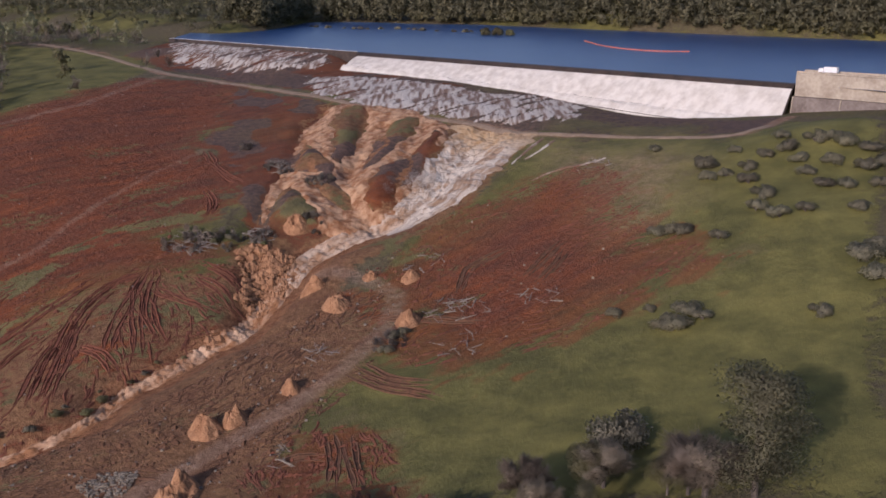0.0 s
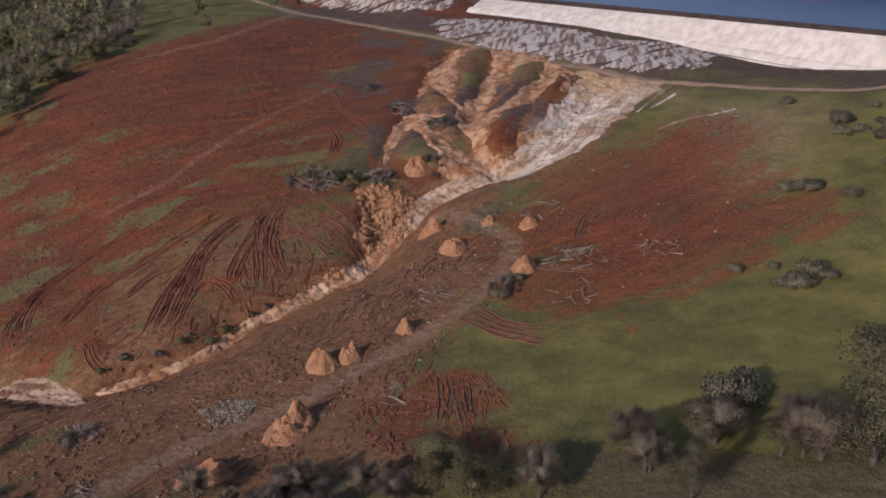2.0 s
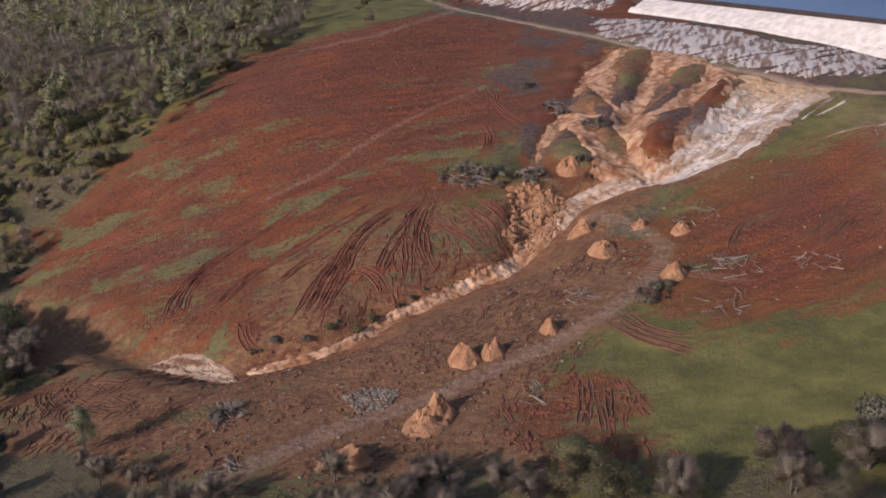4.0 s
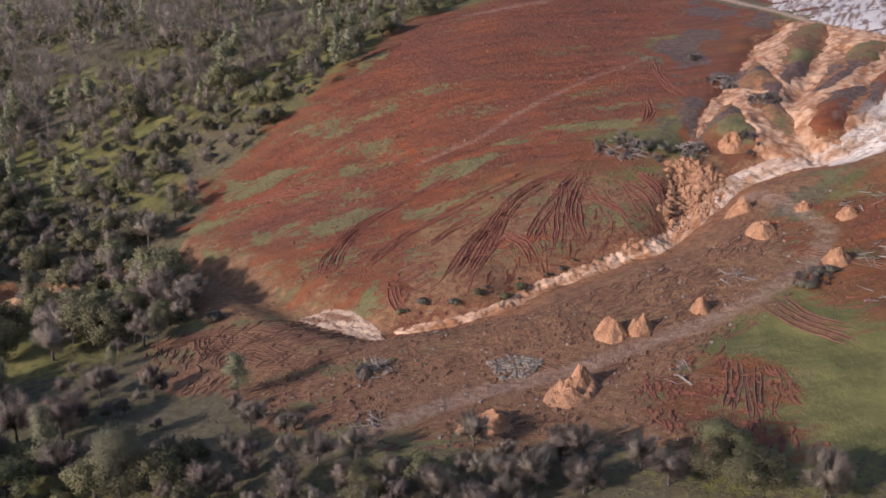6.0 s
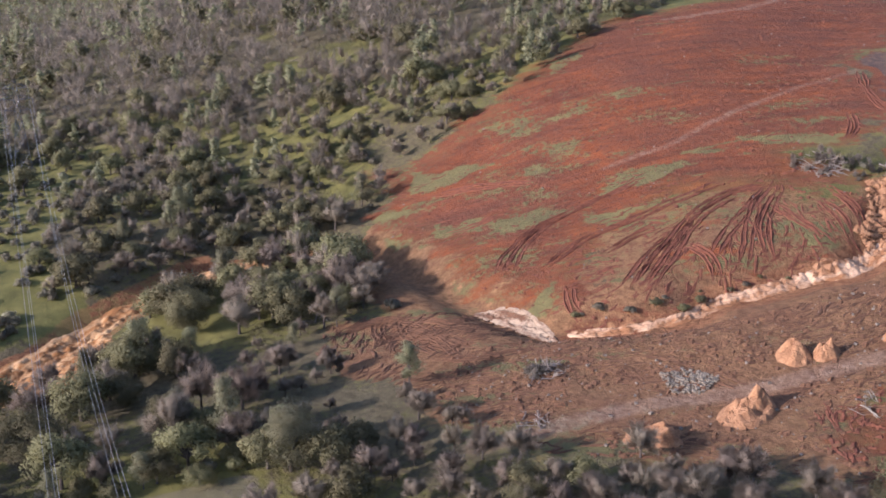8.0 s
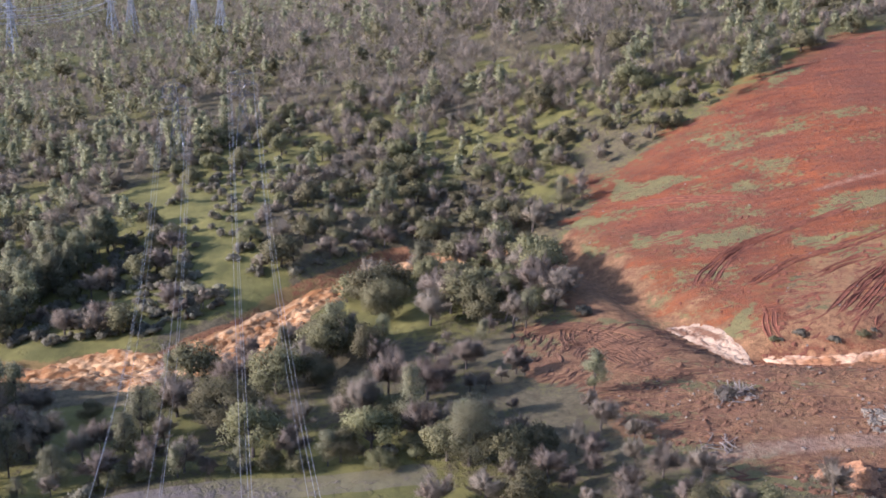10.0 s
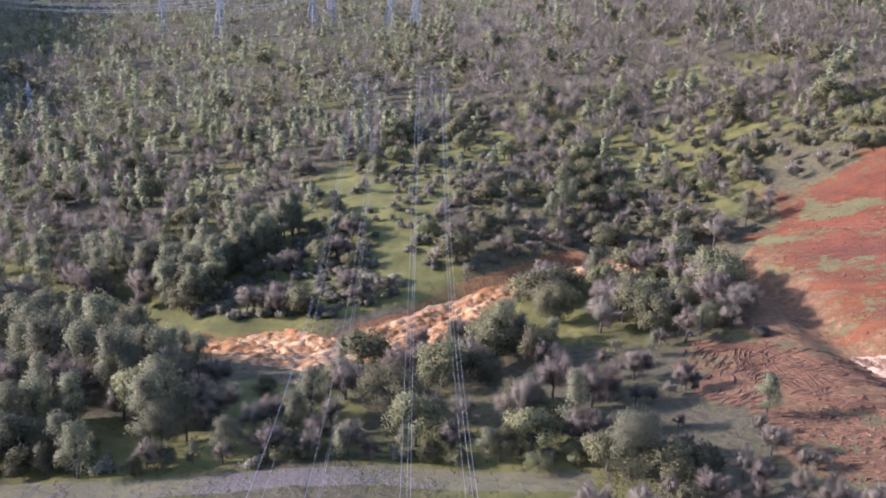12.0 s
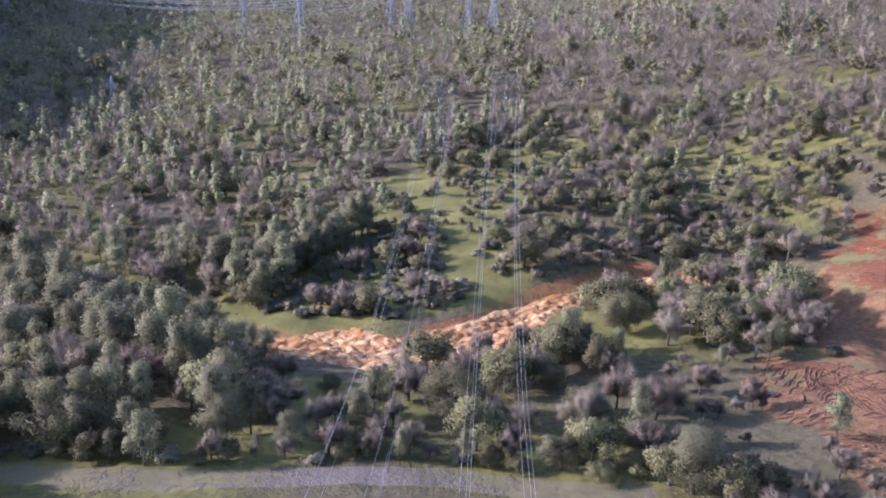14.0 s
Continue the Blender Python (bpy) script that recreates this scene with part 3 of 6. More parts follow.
def build_ground():
    def axis(lo, hi, step, mid_lo, mid_hi, reach=4600):
        core = np.arange(lo, hi, step)
        left, right, d = [], [], step
        v = lo
        while v > -reach:
            d = min(d * 1.13, 2.2) if mid_lo < v < mid_hi else d * 1.13
            v -= d
            left.append(v)
        v, d = core[-1], step
        while v < reach:
            d = min(d * 1.13, 2.2) if mid_lo < v < mid_hi else d * 1.13
            v += d
            right.append(v)
        return np.concatenate((left[::-1], core, right))

    xs, ys = axis(-300, 120, 1.25, -450, 250), axis(180, 560, 1.25, 80, 720)
    gx, gy = np.meshgrid(xs, ys)
    x, y = gx.ravel(), gy.ravel()
    z = height(x, y)
    i = np.arange(len(x)).reshape(gx.shape)
    faces = np.stack((i[:-1, :-1], i[:-1, 1:], i[1:, 1:], i[1:, :-1]), 2).reshape(-1, 4)
    data = bpy.data.meshes.new("ground")
    data.vertices.add(len(x))
    data.vertices.foreach_set("co", np.stack((x, y, z), 1).ravel())
    data.loops.add(faces.size)
    data.loops.foreach_set("vertex_index", faces.ravel().astype(np.int32))
    data.polygons.add(len(faces))
    data.polygons.foreach_set("loop_start", np.arange(0, faces.size, 4, dtype=np.int32))
    data.polygons.foreach_set("use_smooth", np.ones(len(faces), bool))
    data.update(calc_edges=True)
    data.materials.append(GROUND)
    zones = {k: np.zeros(len(x)) for k in ("red", "mud", "grass", "meadow", "wet", "tan", "gravel", "track")}
    wob_x, wob_y = x + 7 * rough(x, y, 22, 21), y + 7 * rough(x, y, 22, 31)
    zones["red"] = np.maximum.reduce([inside(wob_x, wob_y, r, w) for r, w in ((RED_WEST, 34), (RED_EAST, 60), (RED_LOW, 34))])
    zones["red"] = np.maximum(zones["red"], 0.8 * inside(wob_x, wob_y, ERODED, 10))
    zones["mud"] = np.maximum(inside(wob_x, wob_y, MUD_BANK, 26), inside(wob_x, wob_y, MUD_KNOLL, 10))
    zones["grass"] = np.maximum(inside(wob_x, wob_y, GREEN_HILL, 24), 0.46 + 0.4 * rough(x, y, 45, 77))
    for ring in GLADES + [SPUR, SPUR_FLANK]:
        zones["grass"] = np.maximum(zones["grass"], 1.3 * inside(wob_x, wob_y, ring, 16))
    zones["meadow"] = (0.36 + 0.25 * rough(x, y, 60, 55)) * (1 - 0.45 * smooth(380, 450, y)) * (zones["red"] + zones["mud"] > 0.4)
    zones["meadow"] *= 1 - 0.5 * inside(wob_x, wob_y, RED_EAST, 20)
    for ring in (
        [(-133, 384), (-114, 396), (-94, 402), (-99, 391), (-129, 379)],
        [(-148, 371), (-129, 374), (-131, 369), (-144, 366)],
        [(-165, 352), (-146, 360), (-129, 362), (-140, 348), (-153, 341), (-160, 333)],
        [(-194, 318), (-177, 329), (-160, 333), (-170, 317), (-184, 308)],
        [(-257, 355), (-235, 361), (-209, 358), (-237, 342), (-247, 341)],
        [(-150, 266), (-147, 275), (-135, 267), (-136, 262)],
        [(-221, 316), (-197, 322), (-194, 309), (-210, 303)],
        [(-242, 440), (-230, 457), (-221, 446), (-233, 430)],
        [(-91, 334), (-82, 342), (-75, 332), (-86, 322)],
        [(-142, 374), (-119, 388), (-98, 402), (-96, 392), (-120, 384), (-138, 368)],
        [(-156, 355), (-138, 362), (-133, 354), (-151, 341)],
        [(-30, 377), (-14, 377), (-23, 363)],
        [(-163, 329), (-142, 328), (-137, 312), (-154, 316)],
    ):
        zones["meadow"] = np.maximum(zones["meadow"], 0.85 * inside(wob_x, wob_y, ring, 7))
    apron = inside(wob_x, wob_y, APRON, 10)
    zones["red"] = np.maximum(zones["red"], 0.9 * apron * (1 - smooth(-10, 50, x)))
    zones["wet"] = apron * smooth(-0.35, 0.25, rough(x, y, 34, 48) + 0.9 * smooth(-30, 45, x))
    zones["wet"] = np.maximum(zones["wet"], 0.8 * inside(wob_x, wob_y, ERODED, 12) * smooth(-0.05, 0.3, rough(x, y, 24, 47)))
    d, f = along(x, y, GULLY)
    zones["mud"] = np.maximum(zones["mud"], 0.85 * (1 - smooth(16, 34, d)) * (f < 0.6))
    dome = inside(wob_x, wob_y, DOME, 22)
    zones["red"] *= 1 - 0.62 * dome
    zones["mud"] = np.maximum(zones["mud"], 0.75 * dome)
    zones["meadow"] = np.maximum(zones["meadow"], 0.44 * dome)
    ridge = 1 - np.abs(rough(x / 1.0 + 5 * rough(x, y, 18, 64), y / 3.2, 9, 61)) * 2.4
    zones["tan"] = np.maximum(0.5 * inside(wob_x, wob_y, BRAIDED, 8) * smooth(0.35, 0.95, ridge), np.interp(f, (0, 0.12, 0.16, 0.34, 0.38, 0.6, 0.7, 1), (0, 0, 0.85, 0.85, 0.5, 0.4, 0.9, 0.9)) * (1 - smooth(5 + 4 * (f > 0.68), 11 + 5 * (f > 0.68), d)))
    for k, ring in enumerate(ISLANDS):
        isle = inside(x + 3 * rough(x, y, 9, 52), y + 3 * rough(x, y, 9, 53), ring, 5.0)
        zones["tan"] *= 1 - 0.8 * isle
        zones["red"] = zones["red"] * (1 - isle) + isle * (0.75 if k == 2 else 0.15)
        zones["mud"] = np.maximum(zones["mud"], isle)
        zones["meadow"] = np.maximum(zones["meadow"], isle * (0.25 if k == 2 else 0.5))
    zones["track"] = np.maximum(zones["track"], 0.85 * inside(wob_x, wob_y, DRY_HILL, 30) * (0.8 + 0.5 * rough(x, y, 25, 81)))
    zones["tan"] = np.maximum(zones["tan"], 0.95 * inside(wob_x * 0.5 + x * 0.5, wob_y * 0.5 + y * 0.5, HEADCUT, 6))
    for line, depth in SCARS:
        zones["tan"] = np.maximum(zones["tan"], 0.6 * (1 - smooth(0.5, 3.5, along(wob_x, wob_y, line)[0] * (1 + 0.9 * rough(x, y, 8, 58)))))
    for k, (line, width) in enumerate(ROADS):
        d = along(wob_x * 0.2 + x * 0.8, wob_y * 0.2 + y * 0.8, line)[0]
        if k == 0:
            zones["tan"] = np.maximum(zones["tan"], 0.9 * (1 - smooth(2.0, 4.5, d)))
        if k == 3:
            zones["gravel"] = np.maximum(zones["gravel"], 1 - smooth(width * 0.4, width * 0.62, d))
        else:
            zones["track"] = np.maximum(zones["track"], (0.9, 0.6, 0.72, 0.6, 0.6, 0.45)[k] * (1 - smooth(width * 0.25, width * 0.75, d)))
    for name, values in zones.items():
        data.attributes.new(name, "FLOAT", "POINT").data.foreach_set("value", values.astype(np.float32))
    return tagged(new("ground", data), "hillside of red soil, grass and brown mud", "hillside", kind="structure")


build_ground()


# ---- lake and weir ----
def build_lake():
    ring = np.array(LAKE, float)
    mid = ring.mean(0)
    out = [p if k < 3 else mid + (p - mid) * 1.25 for k, p in enumerate(ring)]
    bm = bmesh.new()
    bm.faces.new([bm.verts.new((p[0], p[1], 0.0)) for p in out])
    bmesh.ops.triangulate(bm, faces=bm.faces[:])
    ob = part("lake", bm, LAKE_WATER, None)
    tagged(ob, "calm deep blue reservoir water behind the weir", "water", kind="structure")


build_lake()

def weir_point(s, d, z):
    p = WEIR_R + WALONG * s + DOWN * d
    return (p[0], p[1], z)


def weir_foot(s):
    return np.interp(s, (0, 60, 130, 283), (-16, -15, -12, -7.5))


def build_weir():
    root = thing("overflow_weir", weir_point(140, 0, 0), "long concrete overflow weir with water pouring over it", "weir")
    inv = root.matrix_world.inverted()

    def sweep(name, profile, s0, s1, step, mat, label, lumps=0.0):
        ss = np.linspace(s0, s1, int((s1 - s0) / step) + 1)
        rows = []
        for s in ss:
            pts = profile(s)
            rows.append([inv @ Vector(weir_point(s, d, z)) for d, z in pts])
        n = len(rows[0])
        verts = [v for r in rows for v in r]
        if lumps:
            a = np.array([tuple(v) for v in verts])
            depth = np.tile(np.linspace(0, 1, n), len(rows))
            a[:, 2] += lumps * depth * (rough(a[:, 0] * 1.3, a[:, 1] * 1.3, 3.5, 12) + 0.6 * rough(a[:, 0], a[:, 1], 14, 15))
            verts = a
        faces = [(i * n + j, i * n + j + 1, (i + 1) * n + j + 1, (i + 1) * n + j) for i in range(len(rows) - 1) for j in range(n - 1)]
        ob = mesh_object(name, verts, faces, mat, root, label)
        if lumps:
            a = np.asarray(verts)
            foam = 0.5 + 0.5 * rough(a[:, 0] * 1.4, a[:, 1] * 1.4 + a[:, 2] * 0.3, 4, 66)
            ob.data.attributes.new("foam", "FLOAT", "POINT").data.foreach_set("value", foam.astype(np.float32))

    def ogee(s):
        foot = weir_foot(s)
        return [(-5, -6), (-5, -0.7), (-3, 0.05), (-1, 0.35), (1, 0.1), (2.5, -0.9), (4, -2.6), (4.6, -4)] + [(5 + 9 * t, -4 + (foot + 2.2) * t) for t in (0.25, 0.5, 0.75, 1.0)] + [(20, foot - 3)]

    def nappe(s):
        foot = weir_foot(s)
        return [(3.6 + 10.5 * t, -1.9 + (foot + 2.6) * (t ** 1.1)) for t in np.linspace(0, 1, 12)] + [(15.5, foot + 0.9), (17, foot - 0.2), (19, foot - 2.5), (21.5, foot - 7)]

    sweep("crest", ogee, 0, 283, 6, WET_CONCRETE, "dark wet concrete crest")
    sweep("falling_water", nappe, 0.4, 282, 1.2, WHITE_WATER, "white foaming sheet of water", 0.7)
    # low overflow wall beyond the weir
    low = thing("low_overflow_wall", weir_point(385, 0, 0), "low concrete overflow wall along the lake", "wall")
    inv_low = low.matrix_world.inverted()
    bm = bmesh.new()
    for k in range(20):
        a, b = 285 + k * 10, 285 + k * 10 + 9.9
        p = [inv_low @ Vector(weir_point(s, d, z)) for s, d, z in ((a, -1, -10), (b, -1, -10), (b, 3.2, -10), (a, 3.2, -10), (a, -0.7, 0.35), (b, -0.7, 0.35), (b, 0.7, 0.35), (a, 0.7, 0.35))]
        v = [bm.verts.new(q) for q in p]
        for f in ((4, 5, 6, 7), (0, 1, 5, 4), (1, 2, 6, 5), (2, 3, 7, 6), (3, 0, 4, 7)):
            bm.faces.new([v[i] for i in f])
    part("wall_body", bm, WET_CONCRETE, low)
    bm = bmesh.new()
    bar(bm, inv_low @ Vector(weir_point(285, 0.3, 0.1)), inv_low @ Vector(weir_point(484, 0.3, 0.1)), 0.45, sides=8)
    part("spilling_edge", bm, WHITE_PAINT, low, "thin white line of spilling water")


build_weir()


def build_monolith():
    """The concrete abutment at the weir's right end, with its parapet."""
    root = thing("concrete_abutment", weir_point(-55, 0, 0), "tall tan concrete abutment block beside the weir", "dam wall")
    inv = root.matrix_world.inverted()

    def slab(name, s0, s1, d0, d1, z0, z1, mat, batter=0.0, label=""):
        bm = bmesh.new()
        v = [bm.verts.new(inv @ Vector(weir_point(s, d + (batter if z == z0 and d == d1 else 0), z))) for z in (z0, z1) for s, d in ((s0, d0), (s1, d0), (s1, d1), (s0, d1))]
        for f in ((0, 1, 2, 3), (7, 6, 5, 4), (0, 4, 5, 1), (1, 5, 6, 2), (2, 6, 7, 3), (3, 7, 4, 0)):
            bm.faces.new([v[i] for i in f])
        bmesh.ops.recalc_face_normals(bm, faces=bm.faces[:])
        bmesh.ops.bevel(bm, geom=bm.edges[:], offset=0.12, segments=1, affect="EDGES")
        part(name, bm, mat, root, label)

    slab("upper_wall", -110, -0.3, -8, 2, -5.2, 5.2, CONCRETE, label="tan upper concrete wall")
    for k in range(5):
        slab("lower_panel", -22 * k - 21.9, -22 * k - 0.5, -7.5, 3.2, -20, -5.3, DARK_CONCRETE, 2.5, "darker stained lower wall panel")
        slab("joint_rib", -22 * k - 0.45, -22 * k + 0.15, -7, 3.6, -20, -5.35, CONCRETE, 2.5)
    slab("parapet", -110, -0.3, 1.2, 1.9, 5.25, 6.2, CONCRETE)
    slab("parapet", -110, -0.3, -7.9, -7.3, 5.25, 6.2, CONCRETE)


def service_truck(s, d, length):
    """A white boxed truck standing on the abutment."""
    at = weir_point(s, d, 5.25)
    turn = math.degrees(math.atan2(WALONG[1], WALONG[0]))
    root = thing("service_truck", at, "white boxed service truck parked on the abutment", "truck", "trucks on the abutment", turn=turn)
    bm = bmesh.new()
    box(bm, (length * 0.68, 2.3, 2.4), (-length * 0.14, 0, 1.9), 0.08)
    part("cargo_box", bm, WHITE_PAINT, root)
    bm = bmesh.new()
    box(bm, (length * 0.26, 2.1, 1.9), (length * 0.35, 0, 1.5), 0.2)
    part("cab", bm, WHITE_PAINT, root)
    bm = bmesh.new()
    box(bm, (0.06, 1.7, 0.7), (length * 0.485, 0, 1.95), 0.02)
    part("windscreen", bm, DARK_GLASS, root)
    bm = bmesh.new()
    box(bm, (length * 0.96, 1.0, 0.25), (0, 0, 0.62), 0.03)
    part("chassis", bm, RUBBER, root)
    for x in (-length * 0.3, length * 0.32):
        for y in (-0.95, 0.95):
            bm = bmesh.new()
            bar(bm, (x, y - 0.14, 0.45), (x, y + 0.14, 0.45), 0.45, sides=14)
            part("wheel", bm, RUBBER, root)


build_monolith()
service_truck(-13, -3, 9.0)
service_truck(-45, -3.5, 8.5)
service_truck(-68, -3, 6.0)


def debris_boom():
    root = thing("debris_boom", (*BOOM[0], 0), "curved red floating debris boom on the lake", "boom")
    for p, q in zip(resample(BOOM, 6.0)[:-1], resample(BOOM, 6.0)[1:]):
        bm = bmesh.new()
        a, b = Vector((*p, 0.3)), Vector((*q, 0.3))
        bar(bm, a.lerp(b, 0.06) - root.location, a.lerp(b, 0.94) - root.location, 0.45, sides=8)
        part("float", bm, BOOM_FLOAT, root)


BOOM = [(102, 774), (108, 718), (122, 689), (138, 675), (156, 675)]
debris_boom()


# ---- running water ----
def between(left, right, n_along, n_across, lift, lumps, size, seed):
    """A sheet laid on the ground between two lines."""
    a, b = resample(left, 1.0), resample(right, 1.0)
    t = np.linspace(0, 1, n_along)
    pick = lambda c: np.stack([np.interp(t, np.linspace(0, 1, len(c)), c[:, k]) for k in (0, 1)], 1)
    a, b = pick(a), pick(b)
    u = np.linspace(0, 1, n_across)
    jag = 0.09 * rough(a[:, 0], a[:, 1], 7, seed + 1)
    x = a[:, 0, None] * (1 - u) + b[:, 0, None] * u + jag[:, None] * (b[:, 0] - a[:, 0])[:, None]
    y = a[:, 1, None] * (1 - u) + b[:, 1, None] * u + jag[:, None] * (b[:, 1] - a[:, 1])[:, None]
    edge = (1 - np.abs(2 * u - 1) ** 3)[None, :] * (1 - 0.85 * smooth(0.8, 1.0, t))[:, None]
    z = height(x.ravel(), y.ravel()).reshape(x.shape) + lift * edge + lumps * edge * rough(x.ravel(), y.ravel(), size, seed).reshape(x.shape) - 0.3 * (1 - edge)
    i = np.arange(n_along * n_across).reshape(n_along, n_across)
    flow = 0.55 + 0.5 * rough((t[:, None] * 9 + 0 * x).ravel(), (u * 30 + 4 * np.sin(t * 5)[:, None] + 0 * x).ravel(), 1.6, seed + 3, 4) + 0.45 * rough(x.ravel(), y.ravel(), 7, seed + 61, 4) - 0.25 * np.clip(rough(x.ravel(), y.ravel(), 16, seed + 40) - 0.25, 0, 1) * 4
    lip = (1 - smooth(0.03, 0.34, t[:, None] + 0.05 * rough((u * 30 + 0 * x).ravel(), (0 * x).ravel(), 3, 8).reshape(x.shape))).ravel()
    return np.stack((x, y, z), 2).reshape(-1, 3), np.stack((i[:-1, :-1], i[:-1, 1:], i[1:, 1:], i[1:, :-1]), 2).reshape(-1, 4), flow, lip


def water_thing(name, shape, mat, label):
    ob = mesh_object(name, shape[0], shape[1], mat, smooth_faces=True)
    for key, values in zip(("foam", "lip"), shape[2:]):
        ob.data.attributes.new(key, "FLOAT", "POINT").data.foreach_set("value", values.astype(np.float32))
    return tagged(ob, label, "water", kind="stuff")


def dirt_road(line, width, seed, label):
    v, f, _ = ribbon(line, (width, width), 7, 2.0, 0.3, 0.1, 6, seed, 0.0)
    tagged(mesh_object("dirt_road", v, f, ROAD_DIRT, smooth_faces=True), label, "road", kind="structure")


dirt_road(ROADS[0][0], 6.5, 3, "pale packed dirt road along the foot of the apron")
CHUTE_L = [(3, 486), (2, 466), (-4, 447), (-12, 428), (-18, 411), (-20, 402), (-28, 395)]
CHUTE_R = [(43, 456), (33, 435), (24, 418), (16, 406), (7, 395), (-9, 384), (-19, 373)]
water_thing("waterfall", between(CHUTE_L, CHUTE_R, 260, 150, 1.2, 0.9, 3.2, 5), CHUTE_WATER, "white waterfall breaking over the edge of the road")
STREAM = [(-47, 376), (-54, 362), (-58, 349), (-63, 338), (-67, 323), (-75, 315), (-84, 302), (-96, 289), (-100, 277), (-111, 266), (-123, 260), (-131, 257)]
water_thing("muddy_stream", ribbon(STREAM, (8, 8, 10, 10, 7, 6, 5.5, 5, 4.5, 5), 26, 0.5, 0.3, 0.8, 1.2, 8, 0.04), BROWN_WATER, "fast muddy brown stream in an eroded gully")
HEAD = [(-14, 398), (-29, 391), (-41, 380), (-49, 374), (-53, 363), (-54, 354)]
water_thing("pale_stream", ribbon(HEAD, (18, 12, 10, 9, 8), 34, 0.6, 0.5, 0.9, 1.6, 18, 0.03), PALE_WATER, "pale foaming stream below the waterfall")
FAN = [(-129, 252), (-141, 258), (-154, 262), (-165, 262)]
water_thing("foaming_fan", ribbon(FAN, (3, 8, 11, 9, 3), 44, 0.5, 0.3, 0.7, 1.3, 28, 0.03), FAN_WATER, "pale fan of spreading foamy water")
RILLS = [[(66, 414), (56, 410), (43, 408), (33, 401)], [(44, 452), (36, 437), (27, 420)], [(48, 447), (41, 434), (33, 424)]]
for k, line in enumerate(RILLS):
    water_thing("small_rill", ribbon(line, (1.2, 2.4, 1.6, 1.0), 8, 0.8, 0.25, 0.3, 1.5, 50 + k, 0.02), SHEET_WATER, "thin white rill running down beside the waterfall")
RAPIDS = [(-238, 299), (-262, 297), (-276, 277), (-288, 261), (-288, 233), (-291, 214), (-282, 188), (-283, 170), (-279, 149), (-300, 134), (-305, 120), (-334, 103), (-363, 94)]
water_thing("lower_rapids", ribbon(RAPIDS, (8, 14, 12, 9, 14, 22, 22, 22, 20, 10, 8), 36, 0.9, 1.2, 1.6, 2.4, 38, 0.03), RAPID_WATER, "orange muddy rapids between trees")


def torrent(name, ring, lumps, size, seed, mat, label, islands=(), soft=5.0):
    """A broad, broken slope of plunging water inside a ring."""
    pts = np.array(ring, float)
    lo, hi = pts.min(0) - 4, pts.max(0) + 4
    gx, gy = np.meshgrid(np.arange(lo[0], hi[0], 0.6), np.arange(lo[1], hi[1], 0.6))
    x, y = gx.ravel(), gy.ravel()
    edge = inside(x + 2.5 * rough(x, y, 7, seed), y + 2.5 * rough(x, y, 7, seed + 1), ring, soft)
    for isle in islands:
        edge = edge * (1 - inside(x + 3 * rough(x, y, 9, 52), y + 3 * rough(x, y, 9, 53), isle, 4.0))
    edge = edge * (1 - 0.5 * np.clip(rough(x, y * 0.5, 7, seed + 20) - 0.15, 0, 1) * bool(islands))
    z = height(x, y) + 1.6 * edge - 0.8 + lumps * edge * (rough(x, y, size * 3, seed + 2) + 0.8 * np.abs(rough(x, y, size, seed + 3, 3)))
    i = np.arange(len(x)).reshape(gx.shape)
    faces = np.stack((i[:-1, :-1], i[:-1, 1:], i[1:, 1:], i[1:, :-1]), 2).reshape(-1, 4)
    faces = faces[edge[faces].min(1) > 0.2]
    used, back = np.unique(faces, return_inverse=True)
    foam = 0.5 + 0.6 * rough(x, y, size * 1.6, seed + 7, 4)
    water_thing(name, (np.stack((x, y, z), 1)[used], back.reshape(-1, 4), foam[used]), mat, label)


for ring in (
    [(-311.6, 122.3), (-311.8, 129.7), (-310.9, 140.1), (-302, 149.2), (-291.5, 155), (-286.3, 160.1), (-260.2, 142.9), (-261.9, 131.9), (-272.3, 125), (-279.1, 117.3), (-287.9, 114)],
    [(-283.4, 160.9), (-290.5, 170.2), (-291.2, 184.3), (-292.4, 202), (-290.2, 214.3), (-270, 203.2), (-253.3, 185.3), (-248.3, 171.1), (-254.7, 160.3), (-257.6, 151.6)],
):
    torrent("lower_rapids", ring, 1.2, 1.2, int(ring[0][1]), RAPID_WATER, "bright orange muddy rapids plunging between trees")


